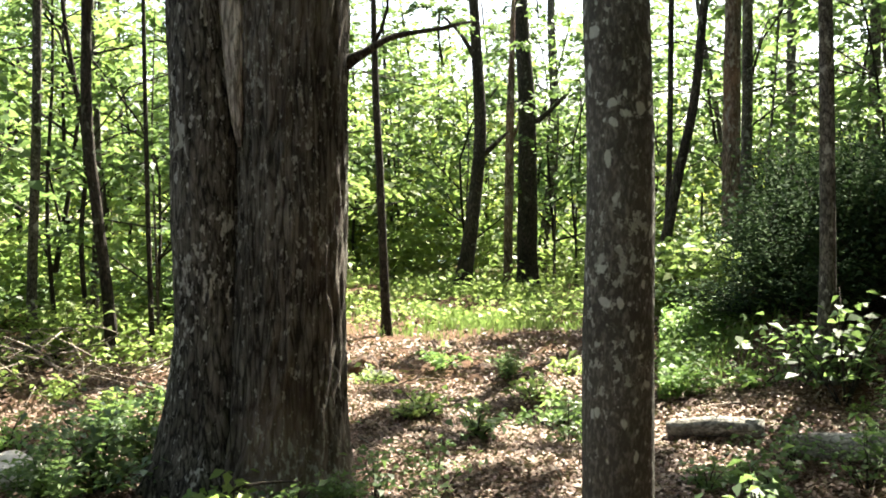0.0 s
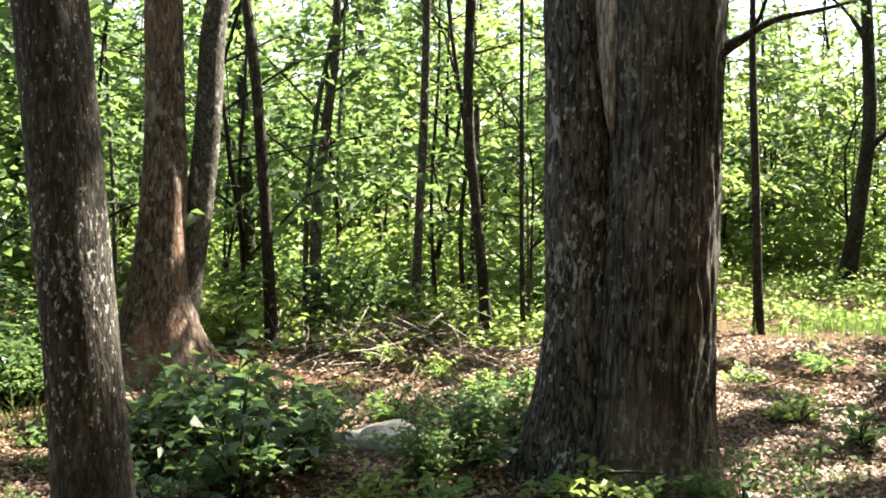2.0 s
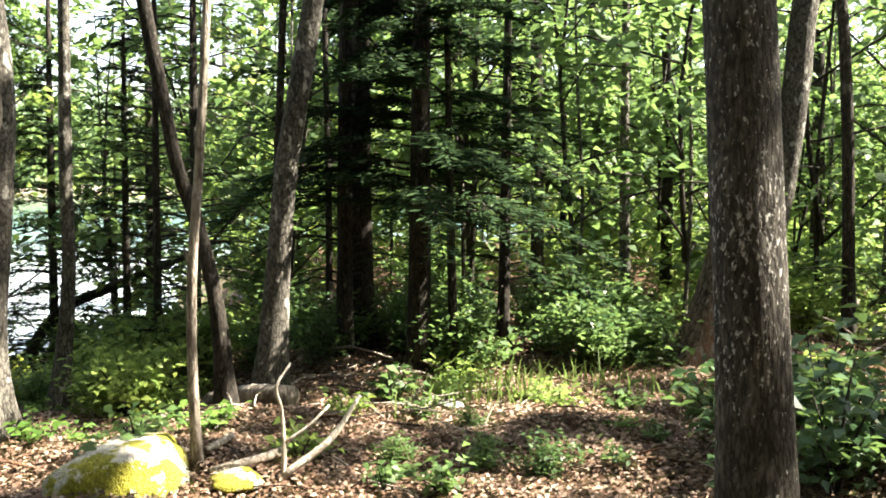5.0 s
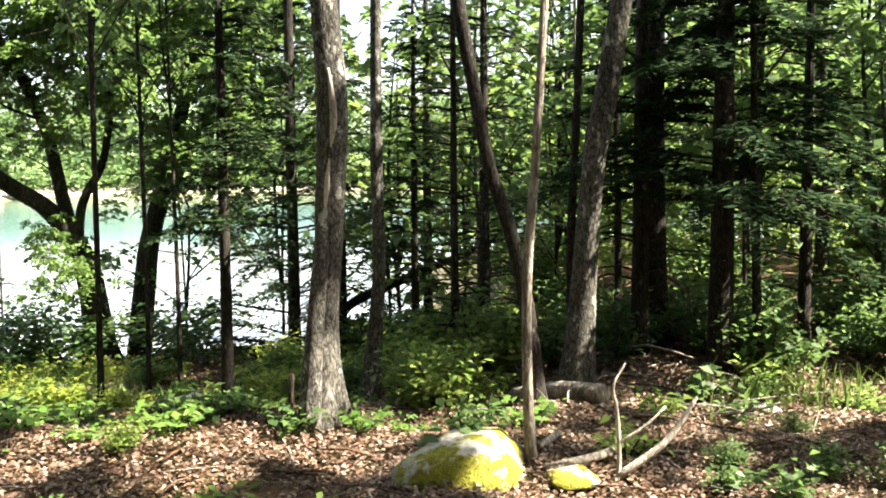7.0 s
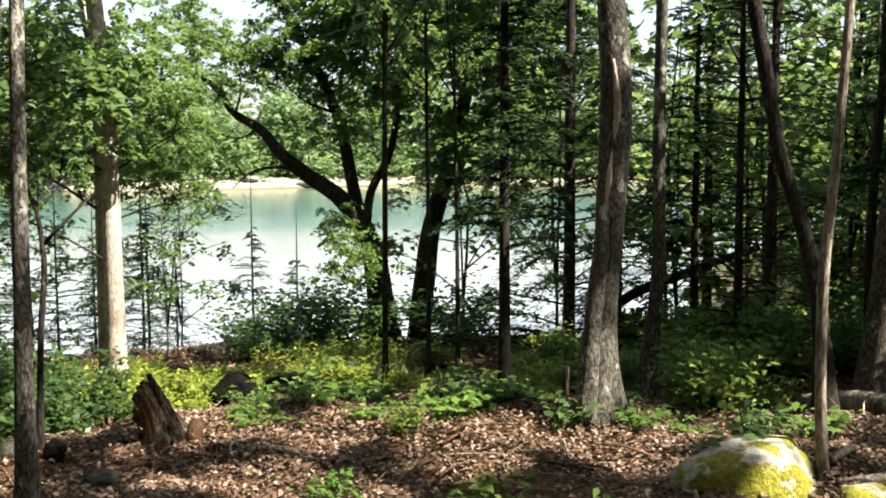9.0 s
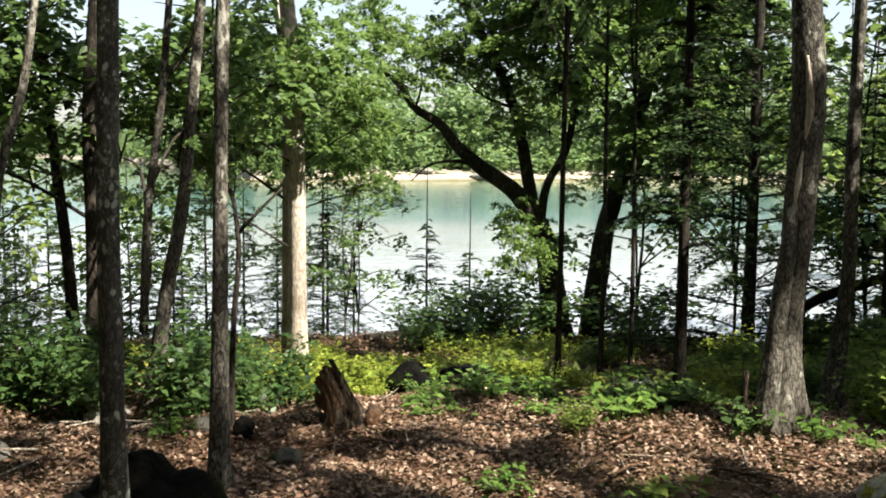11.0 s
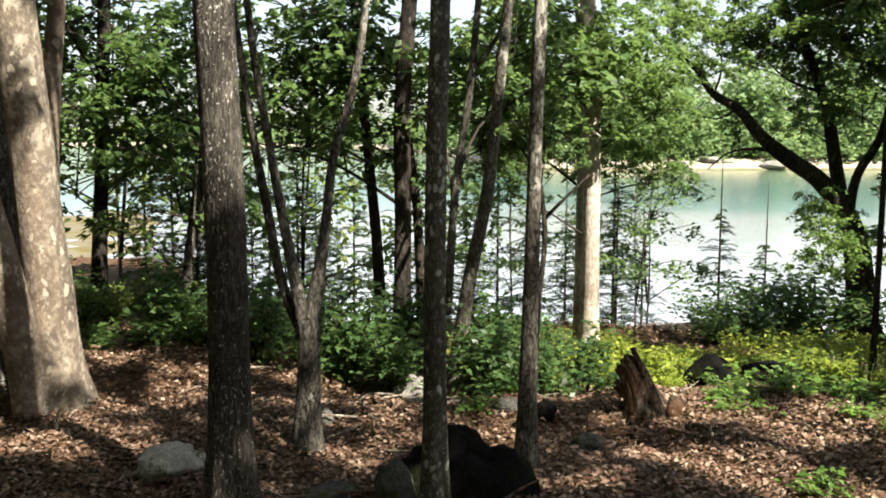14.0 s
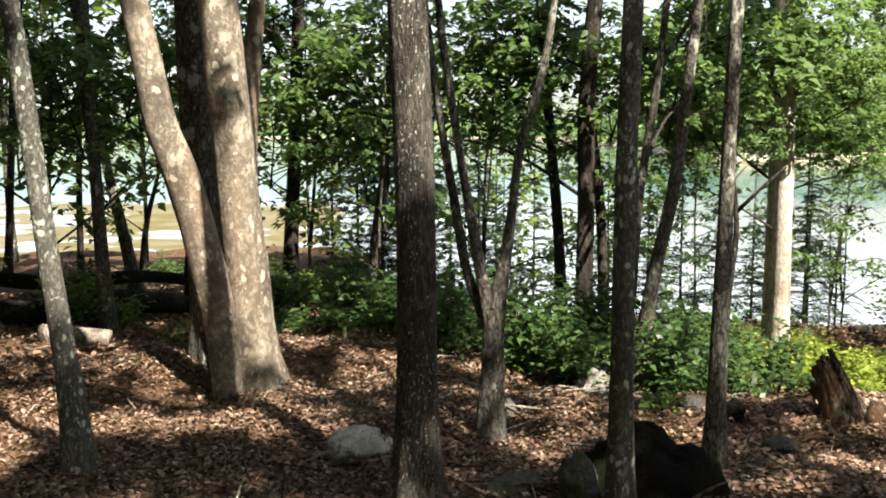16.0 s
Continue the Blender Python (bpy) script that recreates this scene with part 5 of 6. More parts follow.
for _ in range(400):            # unseen trees added behind the walker and to the south, holding back sky light
    r, az = rnd.uniform(6, 26), rnd.uniform(150, 318)
    x, y = polar(r, az)
    if free(x, y, 2.2):
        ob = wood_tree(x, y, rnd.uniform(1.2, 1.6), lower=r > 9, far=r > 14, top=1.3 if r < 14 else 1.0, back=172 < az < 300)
        # extra unseen boughs to lower the ambient light
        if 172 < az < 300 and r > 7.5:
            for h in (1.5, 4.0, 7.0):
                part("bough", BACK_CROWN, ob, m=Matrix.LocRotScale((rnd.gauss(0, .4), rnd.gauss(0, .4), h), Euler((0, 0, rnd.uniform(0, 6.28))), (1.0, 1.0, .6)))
        if az > 308 and r < 13:     # unseen trees beside the clearing, narrowed to let the sun in
            ob.scale = (.5, .5, 1.0)
    if len(spots) - mark > 75:
        break

for x, y, s, w in ((2.6, .0, 1.3, 1.25), (1.6, -2.3, 1.5, 1.3), (1.0, -4.2, 1.1, 1.25), (3.4, 3.0, 1.5, 1.25), (7.9, 12.4, 1.3, 1.21), (8.2, 9.6, 1.1, 1.21), (6.9, 14.8, 1.0, 1.21), (9.8, 12.5, 1.1, 1.21)):   # unseen tall trees close beside the walker, added to shade litter and bank
    wood_tree(x, y, s, False, w, "unseen tall tree added for the shade of its crown")


# ---- firs ----
FIR = fir_mesh("crown", 3, 5.5, 1.4, 0.22, 0.15, 5.0, thick=1.8)
FIR_THIN = [fir_mesh("crown", 8 + k, 4.0, 1.15, 0.06, 0.20, 2.0, bare=0.06, thick=1.35) for k in range(2)]
FIR_MID = fir_mesh("crown", 19, 5.0, 0.8, 0.29, 0.2, 2.5, thick=1.3, bare=.1)
FIR_DEAD = fir_mesh("crown", 15, 5.0, 0.85, 0.15, 0.22, 0.5, bare=0.6)
STEM = fast_mesh("trunk", *tube([(0, 0, -.05, .075), (0.02, 0, 2.5, .055), (0, 0.02, 5.5, .012)], 8, 0.3, 0.05, 0.02, 4, 0.3), BARK_DARK)


def fir(x, y, mesh, size=1.0, stem=1.0, label="dark fir with level feathered boughs", tall=1.0):
    if mesh is FIR_DEAD:
        label = "half-bare fir with thin dead boughs"
    base = new("fir_tree")
    base.location = (x, y, float(land(x, y)) - 0.04)
    part("trunk", STEM, base, m=Matrix.LocRotScale((0, 0, 0), None, (stem, stem, size * tall)))
    part("crown", mesh, base, m=Matrix.LocRotScale((0, 0, 0), Euler((0, 0, rnd.uniform(0, 6.28))), (size, size, size * tall)))
    return tagged(base, label, "fir tree", "firs")


for k in range(12):             # trees on the south side, beyond the fallen logs
    r, az = rnd.uniform(11, 24), 138 + k * 1.4
    x, y = polar(r, az)
    wood_tree(x, y, rnd.uniform(.9, 1.3), far=r > 18)
for x, y, mesh, size, stem, tall in ((-6.16, 4.42, FIR, 1.0, 1.2, 1.0), (-6.75, 4.15, FIR_DEAD, 0.9, 0.9, 1.15), (-6.5, 5.6, FIR_DEAD, 0.9, 0.7, 1.0), (-7.6, 3.0, FIR_DEAD, 0.8, 0.5, 1.0),
                                     (-7.55, 1.17, FIR_MID, 0.85, .62, 1.0), (-9.2, 3.4, FIR_MID, 0.75, 0.6, 1.0), (-9.8, 2.4, FIR_THIN[1], 1.2, 0.9, 1.0), (-8.2, 3.6, FIR_DEAD, 0.9, 0.7, 1.0),
                                     (-10.6, 3.2, FIR_THIN[0], .9, .7, 1.0), (-11.0, 4.4, FIR_DEAD, 1.0, 0.8, 1.0)):
    fir(x, y, mesh, size, stem, tall=tall)
for r, az, size in ((15.2, 92, .75), (14.6, 97.5, .7), (15.8, 100, .8), (15.5, 107, .8), (16.4, 113, .95), (15.4, 116, .8),
                    (14.0, 118.5, .75), (15.0, 121, .9), (13.2, 120, .7), (15.6, 105, .7), (16.0, 89.5, .8)):
    x, y = polar(r, az)
    fir(x, y, FIR_THIN[int(az) % 2], size * .72, .3, "small wispy fir at the water's edge")
for k in range(15):
    x, y = polar(rnd.uniform(12.2, 15.5), 96 + k * 1.9 + rnd.uniform(-.6, .6))
    fir(x, y, FIR_THIN[k % 2], rnd.uniform(.35, .7), .25, "small wispy fir at the water's edge", rnd.uniform(.8, 1.2))
for k in range(7):
    x, y = polar(rnd.uniform(11.8, 14.6), 96 + k * 4.0 + rnd.uniform(-.8, .8))
    sapling(x, y, rnd.uniform(.5, .95), "slender leafy sapling on the shore bank")

# leafy young trees along the shore
for r, az, size in ((12.5, 76, 1.3), (13.0, 81, 1.1), (12.4, 97, .7), (13.0, 108, .8), (11.5, 115, 1.0), (12.6, 119, 1.2), (10.0, 66, 1.3), (11.2, 70, 1.2),
                    (12.0, 124, 1.2), (13.5, 132, 1.3), (11.0, 137, 1.3), (14.5, 127, 1.2), (12.8, 141, 1.4), (9.5, 121, .9),
                    (9.8, 61, 1.2), (11.0, 58, 1.5), (12.2, 66, 1.3), (9.6, 45, 1.4), (9.6, 39, 1.5),
                    (13.0, 60, 1.7), (13.8, 50, 1.8), (12.8, 70, 1.3), (11.2, 51, 1.5)):
    x, y = polar(r, az)
    sapling(x, y, size)

# ---- shrubs and low plants ----
BUSH = [shrub_mesh("shrub", 70 + k, 0.55, 0.75, 640, 0.088, m) for k, m in enumerate((LEAF, LEAF_SUN, LEAF, LEAF_DARK))]
BROAD = [shrub_mesh("shrub", 80 + k, 0.55, 0.80, 270, 0.115, LEAF_DARK, 10, 0.7) for k in range(2)]
SUNBUSH = [shrub_mesh("shrub", 120 + k, 0.55, 0.7, 640, 0.075, LEAF_SUN_YELLOW) for k in range(2)]
SPARSE = [shrub_mesh("shrub", 75 + k, 0.6, 0.85, 150, 0.105, LEAF, 6, 0.5) for k in range(2)]
LOW = [shrub_mesh("plant", 90 + k, 0.30, 0.28, 110, 0.085, m, 8) for k, m in enumerate((LEAF_SUN, FERN, LEAF))]
YEW = [shrub_mesh("shrub", 110 + k, 0.8, 1.3, 3600, 0.055, NEEDLE, 18, 0.3) for k in range(2)]
LAUREL = [shrub_mesh("shrub", 100 + k, 0.85, 1.25, 1500, 0.10, LEAF_DARK, 14, 0.4) for k in range(2)]


def shrub(mesh, x, y, s=1.0, sz=None, label="green leafy shrub in the undergrowth", category="shrub", group="shrubs", name="shrub"):
    ob = new(name)
    ob.matrix_basis = Matrix.LocRotScale((x, y, float(land(x, y)) - 0.02), Euler((0, 0, rnd.uniform(0, 6.28))), (s, s, sz or s))
    part("stem", mesh[0], ob)
    part("foliage", mesh[1], ob)
    return tagged(ob, label, category, group)


for x, y, s in ((-2.62, 4.1, .95), (-2.98, 4.6, .95), (-3.3, 4.35, .85), (-2.8, 3.75, .62), (-3.5, 4.9, .8), (-2.55, 4.6, .8)):
    shrub(BROAD[int(s * 10) % 2], x, y, s, label="broad-leaved green shrub at the foot of the trees")
for x, y, s, k in ((-1.85, 5.35, .75, 3), (-1.7, 5.7, .7, 0), (-2.0, 5.0, .6, 0), (-0.55, 4.95, .28, 0), (-0.1, 4.8, .25, 2),
                   (0.55, 8.3, .4, 0),
                   (-6.0, .2, .30, 1), (-4.4, 2.9, .28, 0), (-4.0, 3.15, .32, 0), (-3.7, 3.3, .36, 3), (-4.75, 3.7, .25, 0)):
    shrub(BUSH[k], x, y, s)
for x, y, s in ((0.78, 6.3, .55), (0.98, 6.6, .45), (2.62, 6.55, .95), (2.75, 6.75, .8), (2.45, 6.9, .6), (1.95, 5.6, .5), (2.25, 5.3, .5), (1.55, 5.2, .4), (2.5, 5.5, .45), (-.35, 5.0, .5), (-.05, 5.1, .45)):
    shrub(SPARSE[int(x * 10) % 2], x, y, s, label="thin-stemmed shrub with a few broad green leaves")
for k in range(64):             # dark evergreen thicket on the bank
    x, y = rnd.uniform(2.3, 5.8), rnd.uniform(7.8, 11.5)
    if x < 2.2 + (y - 7) * .22:
        continue
    high = .30 + .80 * float(step(2.5, 3.5, x))
    shrub(YEW[k % 2], x, y, rnd.uniform(.8, 1.1), high * rnd.uniform(.85, 1.15), label="dark evergreen shrub on the bank", group="bank shrubs")
for x, y, s, k in ((-7.0, -3.8, .8, 3), (-7.1, -3.2, .9, 3), (-7.1, -2.9, .8, 3), (-6.75, -2.1, .7, 3), (-6.6, -1.75, .6, 3), (-6.9, -1.5, .65, 3), (-7.2, -2.2, .9, 3), (-7.4, -4.8, .9, 3), (-7.0, -4.2, .6, 3), (-7.6, -3.6, 1.0, 3), (-7.7, -2.9, 1.0, 3), (-8.0, -4.3, 1.0, 3), (-7.4, -1.9, .8, 3), (-7.9, -2.3, .9, 3)):
    shrub(BUSH[k], x, y, s, label="leafy shrub at the edge of the litter, green darkened for shade")
def planted(count, xs, ys, pool, small, large, squash, label, category="shrub", group="shrubs", name="shrub"):
    """Plants strewn over a patch of ground."""
    for _ in range(count):
        w = rnd.uniform(small, large)
        shrub(rnd.choice(pool), rnd.uniform(*xs), rnd.uniform(*ys), w, w * squash * rnd.uniform(.7, 1.2), label, category, group, name)


# sun on the slope is partly in these shrubs' leaf colours
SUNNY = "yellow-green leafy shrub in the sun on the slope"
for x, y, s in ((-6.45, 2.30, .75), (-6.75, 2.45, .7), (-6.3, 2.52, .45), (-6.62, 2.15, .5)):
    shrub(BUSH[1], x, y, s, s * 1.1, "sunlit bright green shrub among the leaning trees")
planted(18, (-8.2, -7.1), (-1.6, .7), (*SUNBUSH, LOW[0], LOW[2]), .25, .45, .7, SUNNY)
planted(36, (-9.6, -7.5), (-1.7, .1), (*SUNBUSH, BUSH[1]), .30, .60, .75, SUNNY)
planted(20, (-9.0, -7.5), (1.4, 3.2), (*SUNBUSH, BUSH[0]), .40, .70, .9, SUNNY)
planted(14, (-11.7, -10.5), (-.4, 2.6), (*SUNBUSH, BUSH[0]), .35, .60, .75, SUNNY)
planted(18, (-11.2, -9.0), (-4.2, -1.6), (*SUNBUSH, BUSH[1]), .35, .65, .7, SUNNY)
planted(10, (-10.2, -8.6), (-.2, 1.2), (LOW[0], LOW[1]), .5, .9, .8, "low sunlit plant on the slope", "plant", "small plants", "plant")
planted(24, (-7.4, -6.35), (-.8, 1.3), (LOW[2], LOW[1], LOW[2]), .5, 1.0, .9, "small leafy plant in the shade of the slope", "plant", "small plants", "plant")
for k in range(36):            # undergrowth in the northern wood
    r, az = rnd.uniform(9.5, 13), rnd.uniform(-26, 63)
    if -9 < az < 7 and r < 13.5:
        continue
    x, y = polar(r, az)
    shrub(BUSH[rnd.choice((0, 1, 1, 2))], x, y, rnd.uniform(.8, 1.6))
for k in range(22):             # sunny bushes left of the firs, down to the shore
    r, az = rnd.uniform(8.0, 11), rnd.uniform(62, 72)
    x, y = polar(r, az)
    shrub(BUSH[rnd.choice((0, 1, 1))], x, y, rnd.uniform(.6, 1.1))


def thicket(count, near, far, az0, az1, small, large, label):
    """Bushes too far back to count, as one mesh."""
    rng = np.random.default_rng(count)
    v = []
    for _ in range(count):
        r, az = rng.uniform(near, far), rng.uniform(az0, az1)
        if -9 < az < 7 and r < 19:
            continue
        x, y = polar(r, az)
        s, n = rng.uniform(small, large), 420
        c = rng.normal(0, 1, (n, 3)) * (.27, .27, .18) + (0, 0, .38)
        c[:, 2] = np.abs(c[:, 2])
        v.append(leaves(c * s + (x, y, float(land(x, y))), .11 * s, rng, .55))
    return tagged(part("thicket", fast_mesh("thicket", *joined(v), LEAF_SUN)), label, "undergrowth", kind="stuff")


thicket(46, 19, 27, -12, 48, 1.5, 2.3, "green bushes far back in the wood")
thicket(70, 12, 20, -26, 63, .9, 1.6, "green bushes between the woodland trees")
def far_foliage(count, near, far, az0, az1, low, high, mat, label):
    """Leafy boughs deep in the wood, too many to tell apart, as one mesh."""
    rng = np.random.default_rng(count)
    v = []
    for _ in range(count):
        r, az, z = rng.uniform(near, far), rng.uniform(az0, az1), rng.uniform(low, high)
        if -9.5 < az < -4 and z > 1.6 or rng.uniform() < .25 * (z > 3.5):
            continue
        x, y = polar(r, az)
        spots = rng.normal(0, 1, (9, 3)) * (.75, .75, .22) + (x, y, float(land(x, y)) + z)
        v.append(twig_leaves(spots, 110, .19, .55, rng, .45, 5))
    return tagged(part("foliage", fast_mesh("foliage", *joined(v), mat)), label, "foliage", kind="stuff")


# lighter leaf colours carry the sunlight deep in the wood
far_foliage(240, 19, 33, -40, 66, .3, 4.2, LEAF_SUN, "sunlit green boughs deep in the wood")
far_foliage(190, 20, 34, -30, 60, .3, 4.2, LEAF_SUN_YELLOW, "yellow-green sunlit boughs deep in the wood")
far_foliage(330, 20, 34, -28, 44, 3.6, 7.6, LEAF, "green boughs high up deep in the wood")
for k in range(46):             # thicket below the firs
    r, az = rnd.uniform(7.5, 10), rnd.uniform(41, 63)
    x, y = polar(r, az)
    shrub(BUSH[rnd.choice((0, 3, 3))], x, y, rnd.uniform(.45, .85))
for k in range(130):            # small plants on the litter
    r, az = rnd.uniform(4.6, 9), rnd.uniform(-26, 134)
    if az > 95 and r < 6.3:
        continue
    x, y = polar(r, az)
    if math.hypot(x + 5.5, y + 4.6) < 1.2:
        continue
    shrub(LOW[k % 3], x, y, rnd.uniform(.4, 1.0), label="small green woodland plant", category="plant", group="small plants", name="plant")
for k in range(24):
    r, az = rnd.uniform(8.5, 14), rnd.uniform(118, 150)
    x, y = polar(r, az)
    shrub(BUSH[rnd.choice((0, 1, 2))], x, y, rnd.uniform(.4, .8))


def blades(name, count, place, tall, label):
    rng = np.random.default_rng(count)
    p = np.array([place(rng) for _ in range(count)])
    patch = np.sin(2.1 * p[:, 0] + 1.3 * np.sin(1.7 * p[:, 1])) + np.sin(2.6 * p[:, 1] + np.sin(3.1 * p[:, 0]))
    p = p[patch + rng.normal(0, .7, count) > 0.15]
    count = len(p)
    z = land(p[:, 0], p[:, 1])
    yaw, h = rng.uniform(0, 6.28, count), tall * rng.uniform(.5, 1.3, count)
    lean = rng.normal(0, .35, (count, 2)) * h[:, None]
    w = np.stack([np.cos(yaw), np.sin(yaw)], 1) * rng.uniform(.004, .009, count)[:, None]
    b = np.c_[p, z - 0.02]
    m = np.c_[p + lean * .35, z + h * .6]
    t = np.c_[p + lean, z + h]
    W = np.c_[w, np.zeros(count)]
    v = np.stack([b - W * .6, m - W, t, m + W], 1).reshape(-1, 3)
    i = np.arange(count)[:, None] * 4
    return tagged(part(name, fast_mesh(name, v, np.hstack([i, i + 1, i + 2, i + 3]), GRASS)), label, "grass", kind="stuff")


def clearing(rng):
    return polar(rng.uniform(10.8, 18), rng.normal(-1, 5.5))


def tufts(rng):
    c = ((-4.9, 4.55), (-5.3, 4.2), (-4.5, 4.9), (-9.0, -.3), (-8.6, -.6), (-9.6, .1), (-8.2, .2))[rng.integers(0, 7)]
    return c[0] + rng.normal(0, .25), c[1] + rng.normal(0, .25)


def bank(rng):
    y = rng.uniform(7.0, 10.5)
    return 1.5 + (y - 7) * .22 + abs(rng.normal(0, .38)), y


blades("grass", 5000, bank, .17, "sunlit grass on the bank")
blades("grass", 26000, clearing, .13, "thin bright grass in the sunny clearing")
blades("grass", 3500, tufts, .2, "tufts of long grass")


def carpet(name, count, place, tall, size, mat, label):
    """Low leafy growth too fine to count."""
    rng = np.random.default_rng(count + 1)
    p = np.array([place(rng) for _ in range(count)])
    patch = np.sin(1.9 * p[:, 0] + 1.5 * np.sin(1.3 * p[:, 1])) + np.sin(2.3 * p[:, 1] + np.sin(2.7 * p[:, 0]))
    p = p[patch + rng.normal(0, .6, count) > -.1]
    z = land(p[:, 0], p[:, 1]) + np.abs(rng.normal(0, tall, len(p)))
    v, f = leaves(np.c_[p, z], size, rng, .55)
    return tagged(part(name, fast_mesh(name, v, f, mat)), label, "undergrowth", kind="stuff")


def wood_floor(rng):
    return polar(rng.uniform(9.3, 19), rng.uniform(8, 40))


def slope(rng):
    x0, x1, y0, y1 = ((-9.8, -7.4, -1.9, .2), (-9.0, -7.4, 1.4, 3.4), (-11.6, -9.0, -4.5, -1.5), (-12, -10.4, -.6, 2.8))[rng.integers(0, 4)]
    return rng.uniform(x0, x1), rng.uniform(y0, y1)


def behind_clearing(rng):
    return polar(rng.uniform(11.6, 22), rng.uniform(-14, 9))


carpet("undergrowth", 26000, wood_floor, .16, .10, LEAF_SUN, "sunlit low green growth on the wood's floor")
carpet("undergrowth", 26000, slope, .10, .055, LEAF_SUN_YELLOW, "bright low plants on the slope to the shore")
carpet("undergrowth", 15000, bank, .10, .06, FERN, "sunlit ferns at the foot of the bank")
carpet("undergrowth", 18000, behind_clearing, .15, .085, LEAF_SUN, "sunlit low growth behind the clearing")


# ---- stones ----
def rock(x, y, sx, sy, sz, mat, label, seed, sink=0.25, turn=0.0, rough=0.16, name="rock", facets=9):
    nu, nv = 40, 22
    rng = np.random.default_rng(seed)
    off = Vector(rng.uniform(0, 40, 3))
    cuts = [(Vector(rng.normal(0, 1, 3)).normalized(), rng.uniform(.68, .92)) for _ in range(facets)]
    vs = []
    for j in range(nv + 1):
        for i in range(nu):
            th, ph = 2 * math.pi * i / nu, math.pi * j / nv
            d = Vector((math.sin(ph) * math.cos(th), math.sin(ph) * math.sin(th), math.cos(ph)))
            k = 1 + rough * 1.6 * noise.noise(d * 1.3 + off) + rough * noise.noise(d * 2.9 + off) + rough * .4 * noise.noise(d * 7 + off)
            for side, reach in cuts:        # flat broken faces
                if d.dot(side) * k > reach:
                    k = reach / d.dot(side) + .15 * (k - reach / d.dot(side))
            vs.append((d.x * sx * k, d.y * sy * k, d.z * sz * k))
    fs = [(j * nu + i, (j + 1) * nu + i, (j + 1) * nu + (i + 1) % nu, j * nu + (i + 1) % nu) for j in range(nv) for i in range(nu)]
    ob = part(name, fast_mesh(name, vs, fs, mat), m=pose(x, y, float(land(x, y)) + sz * (1 - 2 * sink), 0, 0, turn))
    return tagged(ob, label, "rock")


rock(-4.83, 1.60, .32, .36, .28, STONE_MOSS, "rounded boulder with bright yellow-green moss", 3, .54, 20, .10)
rock(-2.45, 5.5, .32, .20, .13, STONE_PALE, "pale flat-topped rock in the leaf litter", 34, .40, 10, .26, facets=14)
rock(-2.66, 5.42, .16, .11, .05, STONE_PALE, "flat pale stone beside a rock", 14, .3, 40)
rock(-0.75, 8.9, .17, .15, .13, ROTTEN, "low rotten stump beside the clearing", 5, .4, 0, .3, "stump")
rock(-0.55, 8.6, .20, .14, .07, STONE_GREY, "low brown stone in the moss", 6, .35)
rock(-4.70, -3.20, .13, .19, .11, STONE_PALE, "pale grey rounded stone", 27, .43, 40, .26)
# the shade on this boulder comes from its black colour
rock(-4.60, -1.76, .33, .33, .34, STONE_SHADE_DARK, "large boulder coloured near black for its shade", 29, .65, 15, .2)
rock(-4.40, -2.02, .09, .08, .17, STONE_GREY, "grey lichen-covered stone leaning on a boulder", 9, .35, 60)
rock(-4.45, -2.32, .10, .16, .05, STONE_GREY, "low dark stone in the litter", 19, .35, 60)
rock(-5.95, -1.62, .065, .06, .07, STONE_SHADE_DARK, "black rounded stone in the litter", 10, .25)
rock(-6.05, -1.85, .08, .10, .05, STONE_GREY, "small dark stone in the litter", 16, .3)
rock(-5.6, -1.35, .11, .10, .05, STONE_GREY, "pale flat stone in the litter", 11, .35)
rock(-7.2, -2.75, .18, .16, .10, STONE, "grey stones at the edge of the bushes", 12, .3)
rock(-6.9, -2.6, .12, .12, .07, STONE, "grey stone by the bushes", 22, .3)
rock(-5.45, -2.72, .04, .05, .06, STONE, "small white stone in the litter", 13, .2)
rock(-7.7, .95, .15, .14, .11, STONE_PALE, "pale stone below a fir stem", 15, .35)
rock(-7.45, -.72, .17, .20, .15, STONE_SHADE_DARK, "dark stone among the plants", 17, .3)
rock(-7.40, -.36, .19, .18, .14, STONE_SHADE_DARK, "dark stone among the plants", 18, .3)
rock(-8.6, .35, .2, .16, .16, STONE_PALE, "pale sunlit stone on the slope", 20, .35)
rock(-4.5, 2.02, .17, .13, .05, STONE_MOSS, "low stone with yellow moss", 21, .35)
rock(-5.2, 3.95, .12, .10, .06, STONE_PALE, "pale stone in the sunlit litter", 23, .35)
for k in range(16):
    x, y = polar(rnd.uniform(148, 156), 66 + k * 3.4)
    rock(x, y, rnd.uniform(1, 2.5), rnd.uniform(1, 2), rnd.uniform(.4, .8), STONE, "pale boulder on the far shore", 40 + k, .25)


for x, y, a, b, c, k in ((-17.0, .1, 1.2, .7, .25, 61), (-17.8, -.9, 1.0, .8, .2, 62), (-16.4, .9, .8, .6, .25, 63), (-18.6, .3, 1.3, .7, .2, 64), (-17.4, 1.4, .7, .5, .3, 65)):
    rock(x, y, a, b, c, STONE_WEED, "low shore rock covered in brown weed", k, .2, k * 20, .22)
for x, y, s in ((-12.3, -.1, 1.0), (-12.5, .5, 1.1), (-12.2, 1.9, 1.0), (-11.9, -.6, .7)):
    shrub(LAUREL[0], x, y, s, s * .8, "dark leafy bush at the foot of an oak")


# ---- fallen wood ----
def log(pts, mat, label, seg=14, name="log", category="log", rough=.06, gap=.08):
    ob = part(name, fast_mesh(name, *tube(pts, seg, gap, rough, .02, len(label)), mat))
    return tagged(ob, label, category)


def on(x, y, up, r):
    return (x, y, float(land(x, y)) + up, r)


